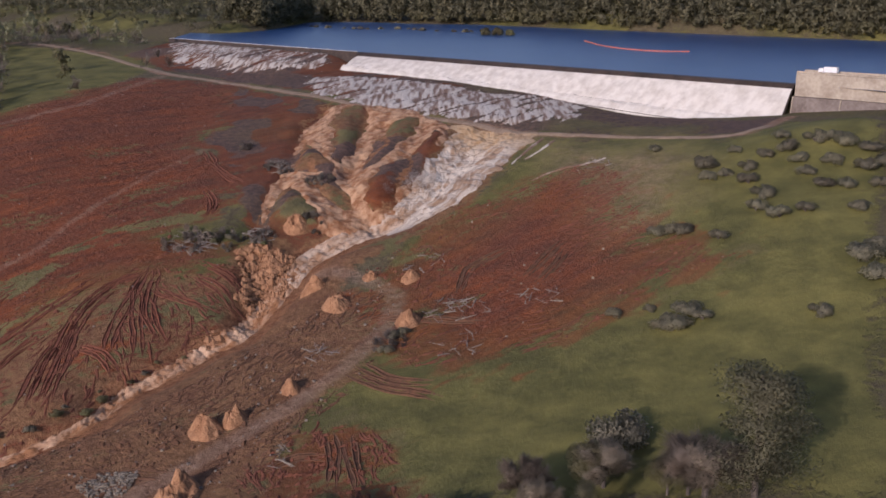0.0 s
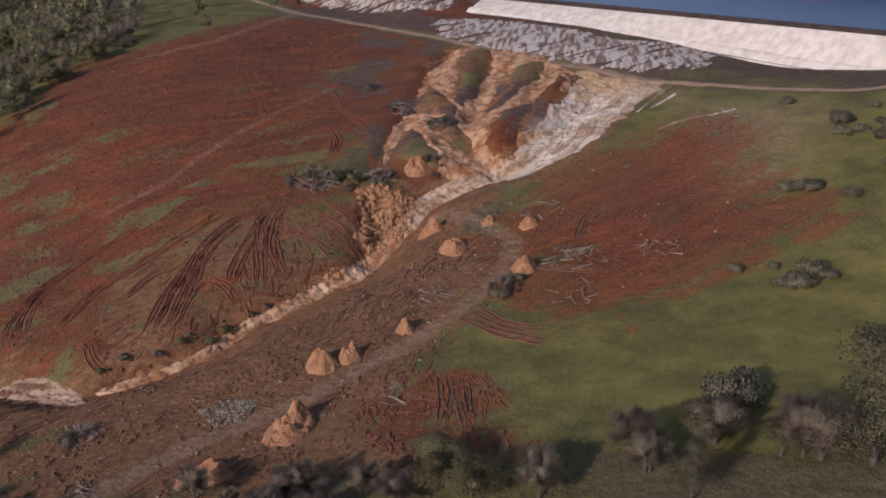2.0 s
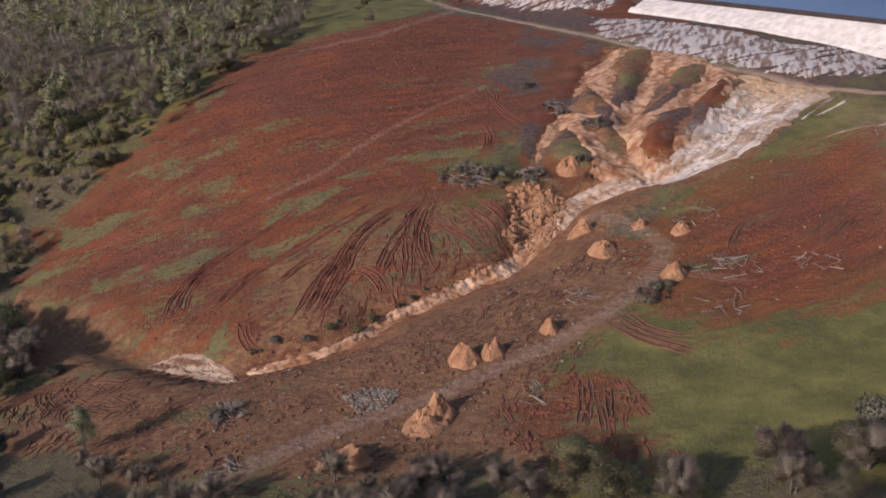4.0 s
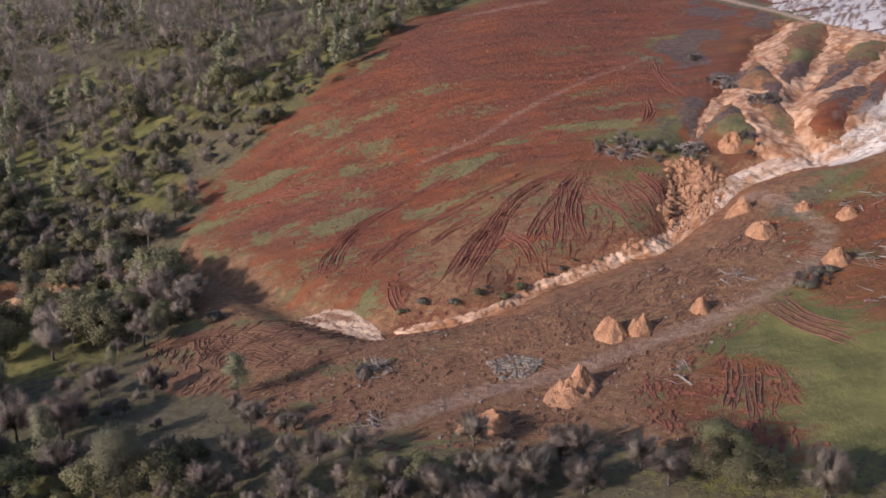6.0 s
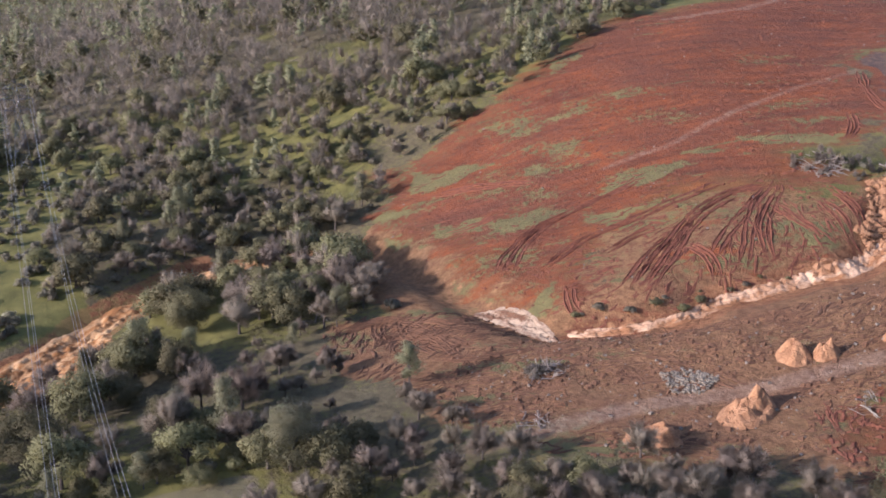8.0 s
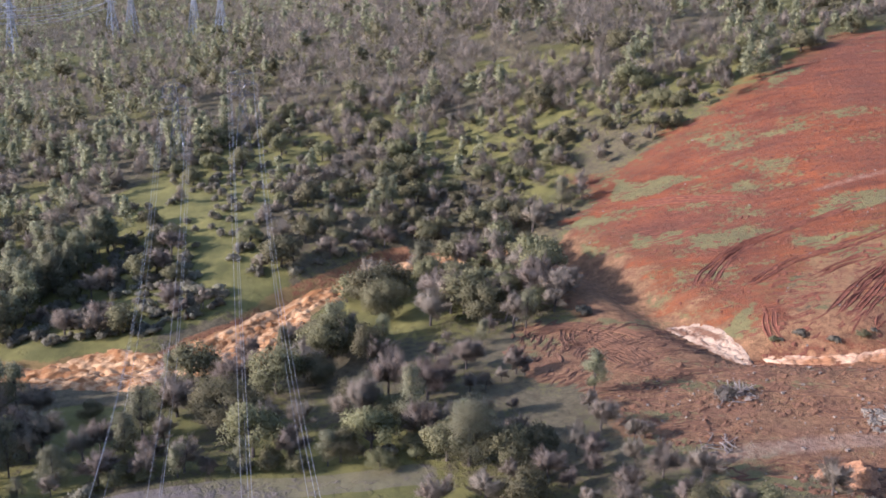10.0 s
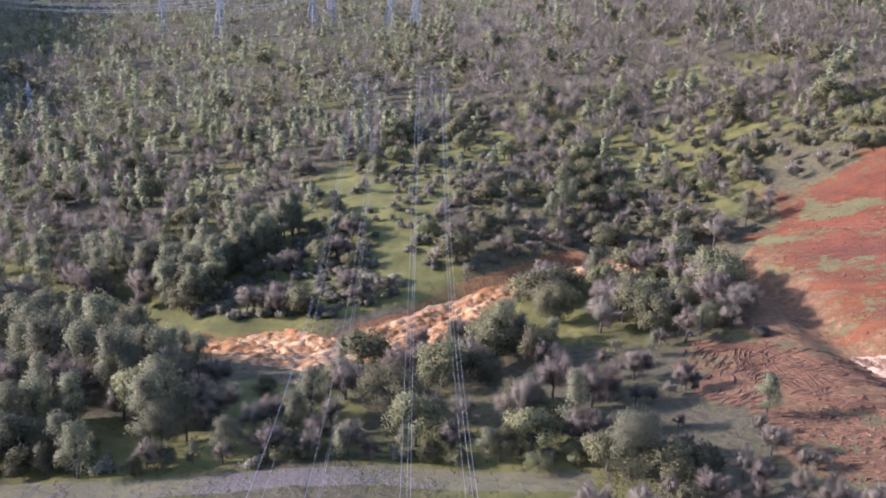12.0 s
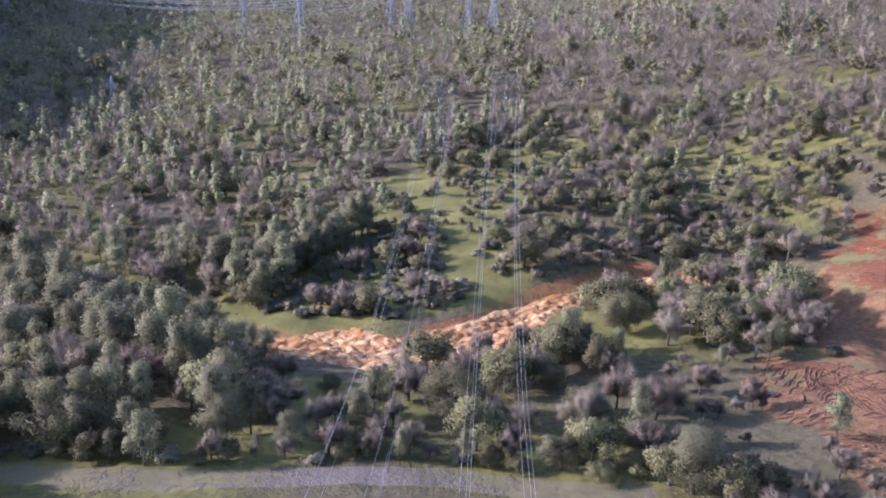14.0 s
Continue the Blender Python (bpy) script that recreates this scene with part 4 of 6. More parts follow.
def braided(name, ring, cover, amp, seed, mat, label, wide=2.6, long=70.0, lean=-0.12):
    """A sheet of water that breaks into many streams and islands where the ground stands higher."""
    pts = np.array(ring, float)
    lo, hi = pts.min(0), pts.max(0)
    xs, ys = np.arange(lo[0], hi[0], 0.6), np.arange(lo[1], hi[1], 2.2)
    gx, gy = np.meshgrid(xs, ys)
    x, y = gx.ravel(), gy.ravel()
    across = x - lean * y + 4.5 * rough(x, y, 22, seed)
    n = 0.65 * rough(across * long / wide, y, long, seed + 1, 2) + 0.45 * rough(across * 4.5, y, 15, seed + 2, 3) + 0.3 * rough(across * 7, y * 1.4, 6, seed + 3, 2)
    edge = inside(x, y, ring, 12.0)
    flow = n - cover - 1.2 * (1 - edge)
    z = height(x, y) + np.clip(flow * amp, -1.5, 0.22)
    i = np.arange(len(x)).reshape(gx.shape)
    faces = np.stack((i[:-1, :-1], i[:-1, 1:], i[1:, 1:], i[1:, :-1]), 2).reshape(-1, 4)
    faces = faces[flow[faces].max(1) > -0.12]
    used, back = np.unique(faces, return_inverse=True)
    foam = 0.55 + 0.6 * rough(x * 4.0, y * 0.5, 6, seed + 7)
    water_thing(name, (np.stack((x, y, z), 1)[used], back.reshape(-1, 4), foam[used]), mat, label)


braided("apron_streams", [(-204, 781), (-159, 825), (-93, 786), (-68, 714), (-73, 645), (-118, 646), (-178, 693)], -0.1, 1.6, 4, SHEET_WATER, "white streams tearing over the eroded upper apron", 2.6, 30.0, 0.75)
braided("apron_streams", [(-82, 634), (-28, 616), (23, 566), (76, 555), (64, 482), (30, 478), (-6, 501), (-47, 535), (-72, 562)], -0.26, 1.6, 14, SHEET_WATER, "white streams tearing over the eroded lower apron", 2.6, 30.0, 0.75)
torrent("brown_streams", BRAIDED, 0.6, 1.5, 24, BRAID_WATER, "orange-brown streams braided down the bank between islands", ISLANDS, 4.0)


# ---- ruts, spoil heaps, rocks and dead wood ----
def rut_pair(line, gauge, mat, label, width=1.1):
    """Two crawler ruts with pushed-up edges."""
    root = None
    c = resample(line, 1.5)
    d = np.gradient(c, axis=0)
    d /= np.hypot(d[:, 0], d[:, 1])[:, None]
    base = (c[0, 0], c[0, 1], ground(*c[0]))
    root = thing("vehicle_track", base, label, "vehicle track", "crawler tracks on the hillside")
    for sgn in (-1, 1):
        mid = c + np.stack((-d[:, 1], d[:, 0]), 1) * sgn * gauge / 2
        mid = mid + 1.0 * np.stack((rough(mid[:, 0], mid[:, 1], 12, 3 + sgn), rough(mid[:, 0], mid[:, 1], 12, 14 + sgn)), 1)
        vary = 0.9 + 0.55 * rough(mid[:, 0], mid[:, 1], 7, 44 + sgn)
        vary *= np.clip(np.minimum(np.arange(len(c)), np.arange(len(c))[::-1]) / 4.0, 0.15, 1)
        side = np.stack((-d[:, 1], d[:, 0]), 1)
        rows = []
        for off, up in ((-1.1, -0.2), (-0.75, 0.34), (-0.4, 0.03), (0.4, 0.03), (0.75, 0.31), (1.1, -0.2)):
            p = mid + side * off * (width * 1.1 * vary)[:, None]
            z = height(p[:, 0], p[:, 1]) + up * vary * (1.0 + 0.9 * rough(p[:, 0], p[:, 1], 3.0, 8))
            rows.append(np.stack((p[:, 0], p[:, 1], z), 1) - base)
        a = np.stack(rows, 1)
        i = np.arange(a.shape[0] * 6).reshape(-1, 6)
        mesh_object("rut", a.reshape(-1, 3), np.stack((i[:-1, :-1], i[:-1, 1:], i[1:, 1:], i[1:, :-1]), 2).reshape(-1, 4), mat, root)


for line in (
    [(-163.9, 280.6), (-170, 300.4), (-170, 316.6), (-160.2, 332.8), (-149.4, 348.1)],
    [(-166.6, 277.9), (-172.2, 296.5), (-172.4, 312.7), (-164, 326.7), (-155, 340.7)],
    [(-152.2, 284.4), (-149.8, 303.7), (-140.9, 316), (-130.9, 331.2), (-119.7, 350.5)],
    [(-117.5, 280.8), (-118.9, 298.9), (-120.3, 320.7), (-116.5, 342.2), (-104.5, 354.8)],
    [(-113.6, 280.4), (-115.3, 299.5), (-117.9, 324.9), (-112, 341.4)],
    [(-121.2, 278.6), (-122.3, 302.2), (-121.1, 313.2)],
    [(-104.5, 354.8), (-104.4, 337.2), (-104.7, 316.5), (-103.3, 303.2)],
    [(-99.4, 351.9), (-98.3, 331.3), (-90.9, 315.8), (-86, 310.5)],
    [(-105.4, 345.6), (-97.8, 318.9), (-93.8, 303.4)],
    [(-100.3, 342.8), (-88, 335.5), (-76.9, 330.8)],
    [(-85.9, 360), (-75.7, 352.4), (-68.9, 346.5), (-67.7, 339.8)],
    [(-87.3, 351.8), (-77.1, 343.9), (-71.1, 337.2)],
    [(-114.5, 306.8), (-107.8, 304.9), (-100.7, 299.2), (-97.7, 294.5)],
    [(-136.9, 296.7), (-133.2, 308.3), (-126.5, 316.4)],
    [(-139.1, 275.2), (-132.2, 266), (-127.1, 263.8)],
    [(-106.3, 466.9), (-95.7, 440.4), (-82.9, 425.6)],
    [(-97, 419.8), (-90.7, 405.7), (-90.1, 395.8)],
    [(-233.8, 337.9), (-215.5, 343.2), (-191.1, 345.6)],
    [(-207.5, 306.9), (-194.4, 317.6), (-185.8, 327.8)],
):
    rut_pair(line, 2.4, RUT_SOIL, "dark red crawler ruts pressed into the soil", 0.85)
for line in (
    [(-192.4, 228), (-186.2, 241.2), (-171.2, 246.2), (-156.6, 245.3)],
    [(-175.7, 224.1), (-173.6, 234), (-158.3, 232.2)],
    [(-165.3, 221.5), (-165.8, 231.8), (-151.2, 230.4)],
    [(-187.5, 242.7), (-180.5, 232.1), (-172, 227)],
    [(-179.3, 243.3), (-167, 230.8), (-153.5, 226)],
    [(-167.2, 243.7), (-154.6, 234.9), (-144.3, 233.3)],
    [(-188.6, 235.1), (-179.9, 240.9), (-166.1, 239.2), (-151.9, 230.2)],
    [(-179.9, 229.4), (-173.8, 238.3), (-159.8, 236), (-144.4, 224.4)],
    [(-154.4, 222.2), (-141.1, 225.2), (-132.3, 235.1), (-127.9, 240.3)],
    [(-193.7, 230.4), (-189, 241.3), (-178.6, 245.1)],
    [(-27.3, 283.2), (-18.2, 271.7), (-7.1, 265.7), (-1, 259.3)],
    [(-29.6, 250.9), (-26.6, 239.1), (-25.8, 222.7)],
    [(-24.7, 247.6), (-21.6, 232.7), (-18.8, 218.7)],
    [(-44.5, 234.9), (-36.7, 239.8), (-27.8, 237.9)],
    [(-24.6, 288.2), (-15.4, 275), (-2.8, 270.1)],
    [(-10.8, 359.1), (-4.8, 363), (-5.8, 357.2)],
    [(27, 331.3), (35.5, 343.7), (42.1, 351.9)],
    [(30.3, 326.3), (38.8, 338.4), (42.3, 345.3)],
    [(4.8, 327.2), (8.8, 345.7), (22.7, 352.7)],
    [(-20.5, 316.8), (-2.8, 311.2), (12.3, 304.6)],
):
    rut_pair(line, 2.3, MUD_RUT, "dark muddy crawler ruts across the bank", 0.85)


def spoil_heap(at, w, h, seed, cut=0.0):
    """A dumped heap of soil with a crumbled, uneven crown and a slumped side."""
    rng = random.Random(seed)
    n, m = 44, 18
    turn, squash, lean = rng.uniform(0, 6.3), rng.uniform(0.65, 0.9), rng.uniform(0.1, 0.2) * w
    a, q = np.meshgrid(np.arange(n) * 2 * math.pi / n, np.linspace(0, 1, m))
    a, q = a.ravel(), q.ravel()
    reach = q * w / 2 * (1 + 0.22 * rough(np.cos(a) * 3 + seed, np.sin(a) * 3, 2.0, seed))
    ax, ay = np.cos(a) * reach + (1 - q) * lean, np.sin(a) * reach * squash
    x, y = at[0] + ax * math.cos(turn) - ay * math.sin(turn), at[1] + ax * math.sin(turn) + ay * math.cos(turn)
    big, small = rough(x, y, w * 0.45, seed), rough(x, y, w * 0.16, seed + 3)
    top = h * np.minimum(0.86, 1.12 * (1 - q ** 1.2)) * (1 + 0.55 * big) + h * 0.5 * small * (1 - q ** 2) + h * 0.12 * big * (1 - q)
    if cut:
        top *= 1 - cut * np.clip(np.cos(a - 1.0), 0, 1) * np.clip(q * 4, 0, 1)
    verts = np.stack((x, y, height(x, y) + top - 0.4 * q ** 4), 1)
    k = np.arange(n * m).reshape(m, n)
    nxt = np.roll(k, -1, 1)
    faces = np.stack((k[:-1], nxt[:-1], nxt[1:], k[1:]), 2).reshape(-1, 4)
    ob = mesh_object("soil_mound", verts, faces, PILE_SOIL)
    return tagged(ob, "crumbly mound of orange-tan dumped soil", "soil mound", "soil mounds along the dirt track")


for at, w, h, cut in [((-35, 329), 11, 4.2, 0), ((-11, 312), 11, 4.4, 0), ((-43, 277), 8.5, 3.6, 0), ((-56, 262), 8, 4.4, 0.3), ((-63, 258), 10, 4.6, 0), ((-64, 227), 16, 7, 0.5), ((-79, 206), 14, 4.8, 0), ((-25, 346), 6, 2.4, 0), ((-11, 342), 7.5, 2.6, 0), ((-45, 345), 9, 4.2, 0.4), ((-56, 387), 9, 4.5, 0)]:
    spoil_heap(at, w * 1.08, h * 0.84, int(abs(at[0]) * 7 + at[1]), cut)


def stones(name, ring_or_line, count, lo, hi, seed, label, spread=0.0):
    """A scatter of broken stones as one mass."""
    heap, rng = Heap(), random.Random(seed)
    pts = np.array(ring_or_line, float)
    lo_c, hi_c = pts.min(0), pts.max(0)
    nrng = np.random.default_rng(seed)
    X, Y = nrng.uniform(lo_c[0], hi_c[0], count * 5), nrng.uniform(lo_c[1], hi_c[1], count * 5)
    keep = np.flatnonzero(inside(X, Y, ring_or_line, 1.0) > 0.5)[:count]
    for x, y, z in zip(X[keep], Y[keep], height(X[keep], Y[keep])):
        r = lo + (hi - lo) * rng.random() ** 3
        v = np.array([(sx, sy, sz) for sx in (-1, 1) for sy in (-1, 1) for sz in (-1, 1)], float) * r * 0.5
        v *= np.array([[rng.uniform(0.6, 1.2) for _ in range(3)] for _ in range(8)])
        a = rng.uniform(0, 6.3)
        v = np.stack((v[:, 0] * math.cos(a) - v[:, 1] * math.sin(a), v[:, 0] * math.sin(a) + v[:, 1] * math.cos(a), v[:, 2]), 1)
        heap.add(v + (x, y, z + r * 0.15), ((0, 1, 3, 2), (4, 6, 7, 5), (0, 4, 5, 1), (2, 3, 7, 6), (0, 2, 6, 4), (1, 5, 7, 3)))
    tagged(heap.build(name, ROCK), label, "stones", kind="stuff")


stones("scattered_stones", RED_WEST, 260, 0.2, 0.7, 1, "pale stones scattered over the red slope")
stones("bank_stones", MUD_BANK, 450, 0.25, 0.9, 2, "pale stones scattered over the muddy bank")
stones("rubble_patch", [(-91, 236), (-84, 242), (-76, 241), (-77, 231), (-84, 229)], 520, 0.25, 1.0, 3, "patch of pale grey broken rubble")
stones("slope_stones", RED_EAST, 45, 0.25, 0.8, 5, "small stones over the red slope")


def clods(name, ring, count, lo, hi, seed, label, mat):
    """Turned-up lumps of soil as one mass."""
    nrng = np.random.default_rng(seed)
    pts = np.array(ring, float)
    X, Y = (nrng.uniform(pts.min(0)[k], pts.max(0)[k], count * 4) for k in (0, 1))
    keep = np.flatnonzero((inside(X, Y, ring, 1.0) > 0.5) & (rough(X, Y, 24, seed) > -0.25) & (along(X, Y, ROADS[2][0])[0] > 3.4))[:count]
    X, Y = X[keep], Y[keep]
    R = lo + (hi - lo) * nrng.random(len(X)) ** 3
    base = np.array([(math.cos(a), math.sin(a), 0) for a in np.linspace(0, 2 * math.pi, 6)[:-1]] + [(0.1, 0.05, 0.75)])
    v = base[None] * nrng.uniform(0.6, 1.3, (len(X), 6, 1)) * R[:, None, None]
    v[:, :, 0] *= nrng.uniform(0.6, 1.8, (len(X), 1))
    v = v + np.stack((X, Y, height(X, Y) - 0.12), 1)[:, None]
    i = np.arange(len(X))[:, None, None] * 6
    faces = (i + np.array([(k, (k + 1) % 5, 5) for k in range(5)])[None]).reshape(-1, 3)
    tagged(mesh_object(name, v.reshape(-1, 3), faces, mat), label, "soil", kind="stuff")


clods("bank_clods", MUD_BANK, 3000, 0.25, 1.2, 31, "turned-up brown clods over the muddy bank", MUD_RUT)
clods("slope_clods", RED_WEST, 6500, 0.25, 1.0, 32, "turned-up red clods over the slope", RUT_SOIL)
clods("east_clods", RED_EAST, 2200, 0.25, 0.9, 33, "turned-up red clods over the slope", RUT_SOIL)
clods("cliff_chunks", HEADCUT, 900, 0.4, 2.2, 35, "broken orange chunks of the crumbling gully bank", PILE_SOIL)
clods("low_clods", RED_LOW, 500, 0.25, 1.0, 34, "turned-up red clods beside the brush", RUT_SOIL)


def furrows(name, ring, count, heading, length, wide, seed, label, mat):
    """Short broken ridges of churned soil as one mass, lying along a heading (radians) given for each place."""
    nrng = np.random.default_rng(seed)
    pts = np.array(ring, float)
    X, Y = (nrng.uniform(pts.min(0)[k], pts.max(0)[k], count * 5) for k in (0, 1))
    keep = np.flatnonzero((inside(X, Y, ring, 1.0) > 0.5) & (rough(X, Y, 17, seed) > -0.1) & (along(X, Y, ROADS[2][0])[0] > 4.0))[:count]
    X, Y = X[keep], Y[keep]
    n, m = len(X), 7
    a = heading(X, Y) + nrng.normal(0, 0.22, n)
    L, W = nrng.uniform(length[0], length[1], n), nrng.uniform(wide[0], wide[1], n)
    t = np.linspace(-0.5, 0.5, m)
    bend = nrng.normal(0, 0.12, n)
    u = L[:, None] * t
    v = bend[:, None] * L[:, None] * (t ** 2) * 4
    slim = (1 - (2 * np.abs(t)) ** 2) ** 0.5
    rows = []
    for side, up in ((-1.0, -0.12), (-0.15, 0.42), (0.15, 0.4), (1.0, -0.12)):
        w = v + side * W[:, None] * (slim + 0.1) * nrng.uniform(0.6, 1.3, (n, m))
        px, py = X[:, None] + u * np.cos(a)[:, None] - w * np.sin(a)[:, None], Y[:, None] + u * np.sin(a)[:, None] + w * np.cos(a)[:, None]
        pz = height(px.ravel(), py.ravel()).reshape(px.shape) + up * W[:, None] * (slim if up > 0 else 1) * nrng.uniform(0.5, 1.4, (n, m))
        rows.append(np.stack((px, py, pz), 2))
    verts = np.stack(rows, 2).reshape(-1, 3)
    i = np.arange(n * m * 4).reshape(n, m, 4)
    faces = np.stack((i[:, :-1, :-1], i[:, 1:, :-1], i[:, 1:, 1:], i[:, :-1, 1:]), 3).reshape(-1, 4)
    tagged(mesh_object(name, verts, faces, mat), label, "soil", kind="stuff")


def fanning(x, y):
    """Away from the place where the machines turned, at the dome's top."""
    return np.arctan2(y - 366, x + 106) + 0.9 * rough(x, y, 26, 11)


furrows("dome_furrows", DOME, 260, fanning, (2, 8), (0.3, 0.65), 41, "churned dark red furrows over the dome", RUT_SOIL)
furrows("slope_furrows", RED_WEST, 700, lambda x, y: 0.55 + 0.4 * rough(x, y, 60, 3), (2, 8), (0.25, 0.6), 42, "broken red furrows along the slope", RUT_SOIL)
furrows("knoll_furrows", MUD_KNOLL, 280, lambda x, y: np.arctan2(y - 190, x + 168) + 0.6 * rough(x, y, 20, 5), (3, 10), (0.35, 0.85), 43, "churned dark furrows over the muddy knoll", MUD_RUT)
furrows("bank_furrows", MUD_BANK, 420, lambda x, y: 0.75 + 1.2 * rough(x, y, 40, 6), (2, 9), (0.25, 0.65), 44, "broken brown furrows along the bank", MUD_RUT)
furrows("east_furrows", RED_EAST, 260, lambda x, y: 0.6 + 1.2 * rough(x, y, 50, 7), (2, 8), (0.25, 0.6), 45, "broken red furrows on the slope", RUT_SOIL)
furrows("low_furrows", RED_LOW, 90, lambda x, y: 1.75 + 0.4 * rough(x, y, 20, 8), (3, 9), (0.3, 0.7), 46, "broken red furrows beside the brush", RUT_SOIL)


def log_pile(at, radius, count, seed, label, tall=2.5):
    """Uprooted trunks and branches pushed together."""
    rng = random.Random(seed)
    base = (*at, ground(*at))
    root = thing("brush_heap", base, label, "brush heap", "heaps of cleared wood")
    for k in range(count):
        a, r = rng.uniform(0, 6.3), radius * math.sqrt(rng.random())
        x, y = r * math.cos(a), r * math.sin(a)
        length, yaw, lean = rng.uniform(2.5, 7.5), rng.uniform(0, 6.3), rng.uniform(-0.35, 0.6)
        z = ground(at[0] + x, at[1] + y) - base[2] + rng.uniform(0.1, tall * (1 - r / radius) + 0.3)
        half = Vector((math.cos(yaw) * math.cos(lean), math.sin(yaw) * math.cos(lean), math.sin(lean))) * length / 2
        bm = bmesh.new()
        c = Vector((x, y, z))
        thick = rng.uniform(0.1, 0.28)
        bar(bm, c - half, c + half, thick, thick * 0.4, 6)
        for _ in range(3):
            t = rng.uniform(0.1, 0.9)
            s = c + half * (t * 2 - 1)
            bar(bm, s, s + Vector((rng.uniform(-1, 1), rng.uniform(-1, 1), rng.uniform(-0.2, 1.2))) * 1.3, thick * 0.45, thick * 0.12, 4)
        part("branch", bm, DEADWOOD, root)


# ---- trees and brush ----
def facing(tri, out):
    """Turn each leaf so that it faces outwards; one normal for its corners."""
    g = np.cross(tri[:, 1] - tri[:, 0], tri[:, 2] - tri[:, 0])
    back = (g * out).sum(1) < 0
    tri[back] = tri[back][:, ::-1]
    return tri.reshape(-1, 3), np.arange(len(tri) * 3).reshape(-1, 3), np.repeat(out, 3, 0)


def unit(v):
    return v / (np.linalg.norm(v, axis=1)[:, None] + 1e-9)


def leaf_cards(centres, radius, per, size, rng, flat=0.75, wide=0.45):
    """Small leaf sprays scattered in a ball round each centre."""
    c = np.repeat(np.array(centres, float), per, 0)
    r = np.repeat(np.array(radius, float), per)
    n = len(c)
    v = unit(rng.normal(size=(n, 3)))
    p = c + v * (r * rng.random(n) ** 0.45)[:, None] * (1, 1, flat)
    a = unit(rng.normal(size=(n, 3)) + v * 0.4)
    b = unit(np.cross(a, rng.normal(size=(n, 3))))
    s = (size * rng.uniform(0.6, 1.4, n))[:, None]
    middle = np.mean(np.array(centres, float), 0) - (0, 0, 0.5)
    out = unit(v * 0.85 + unit(p - middle) * 0.7 + rng.normal(size=(n, 3)) * 0.12)
    return facing(np.stack((p - a * s + b * s * wide, p - a * s * 0.5 - b * s * wide, p + a * s * 1.2), 1), out)


def twig_cards(tips, starts, per, length, thick, rng):
    """Fans of thin bare twigs at the ends of the limbs."""
    t, s = np.repeat(np.array(tips, float), per, 0), np.repeat(np.array(starts, float), per, 0)
    n = len(t)
    d = unit(unit(t - s) + rng.normal(size=(n, 3)) * 0.75 + (0, 0, 0.15))
    p = s + (t - s) * rng.uniform(0.25, 1.0, n)[:, None] + rng.normal(size=(n, 3)) * 0.25
    b = unit(np.cross(d, rng.normal(size=(n, 3))))
    L = (length * rng.uniform(0.5, 1.4, n))[:, None]
    middle = np.mean(np.array(tips, float), 0)
    out = unit(unit(p - middle) + rng.normal(size=(n, 3)) * 0.22)
    return facing(np.stack((p - b * thick, p + b * thick, p + d * L), 1), out)


def rounded(data, normals):
    data.polygons.foreach_set("use_smooth", np.ones(len(data.polygons), bool))
    data.normals_split_custom_set_from_vertices(normals.tolist())


def limbs_for(kind, h, w, rng):
    """Ends and starts of a tree's main limbs."""
    tips, starts = [], []
    if kind == "pine":
        for k in range(30):
            t = rng.uniform(0.2, 1.0)
            reach = w / 2 * (1.0 - 0.72 * abs(t - 0.38) / 0.62) * rng.uniform(0.35, 1.0)
            a = rng.uniform(0, 6.3)
            starts.append((0.15 * rng.normal(), 0.15 * rng.normal(), h * t * 0.82))
            tips.append((reach * math.cos(a), reach * math.sin(a), h * (t * 0.9 + 0.08)))
    elif kind == "shrub":
        for k in range(12):
            a, r = rng.uniform(0, 6.3), w / 2 * math.sqrt(rng.random()) * 0.85
            starts.append((0, 0, 0.1))
            tips.append((r * math.cos(a), r * math.sin(a), h * (0.35 + 0.45 * rng.random()) * (1 - 0.4 * (2 * r / w) ** 2)))
    else:
        for k in range(24):
            a, e = rng.uniform(0, 6.3), math.asin(rng.uniform(-0.15, 1.0))
            q = rng.uniform(0.6, 1.0)
            starts.append((0.3 * math.cos(a), 0.3 * math.sin(a), h * rng.uniform(0.22, 0.45)))
            tips.append((w / 2 * q * math.cos(a) * math.cos(e), w / 2 * q * math.sin(a) * math.cos(e), h * (0.46 + 0.46 * q * math.sin(e))))
    return tips, starts


def crown_shape(kind, h, w, seed, fineness):
    rng = np.random.default_rng(seed)
    tips, starts = limbs_for(kind, h, w, rng)
    if kind == "bare":
        return twig_cards(tips, starts, int(190 * fineness), h * 0.14, 0.05 / fineness ** 0.5, rng), tips, starts
    r = [w * {"pine": 0.25, "shrub": 0.25, "oak": 0.23}[kind] * rng.uniform(0.7, 1.25) for _ in tips]
    per = int({"pine": 170, "shrub": 130, "oak": 220}[kind] * fineness)
    size = {"pine": 0.29, "shrub": 0.22, "oak": 0.28}[kind] / fineness ** 0.5
    return leaf_cards(tips, r, per, size, rng, 0.8, 0.4 if kind == "pine" else 0.55), tips, starts


BANK = []


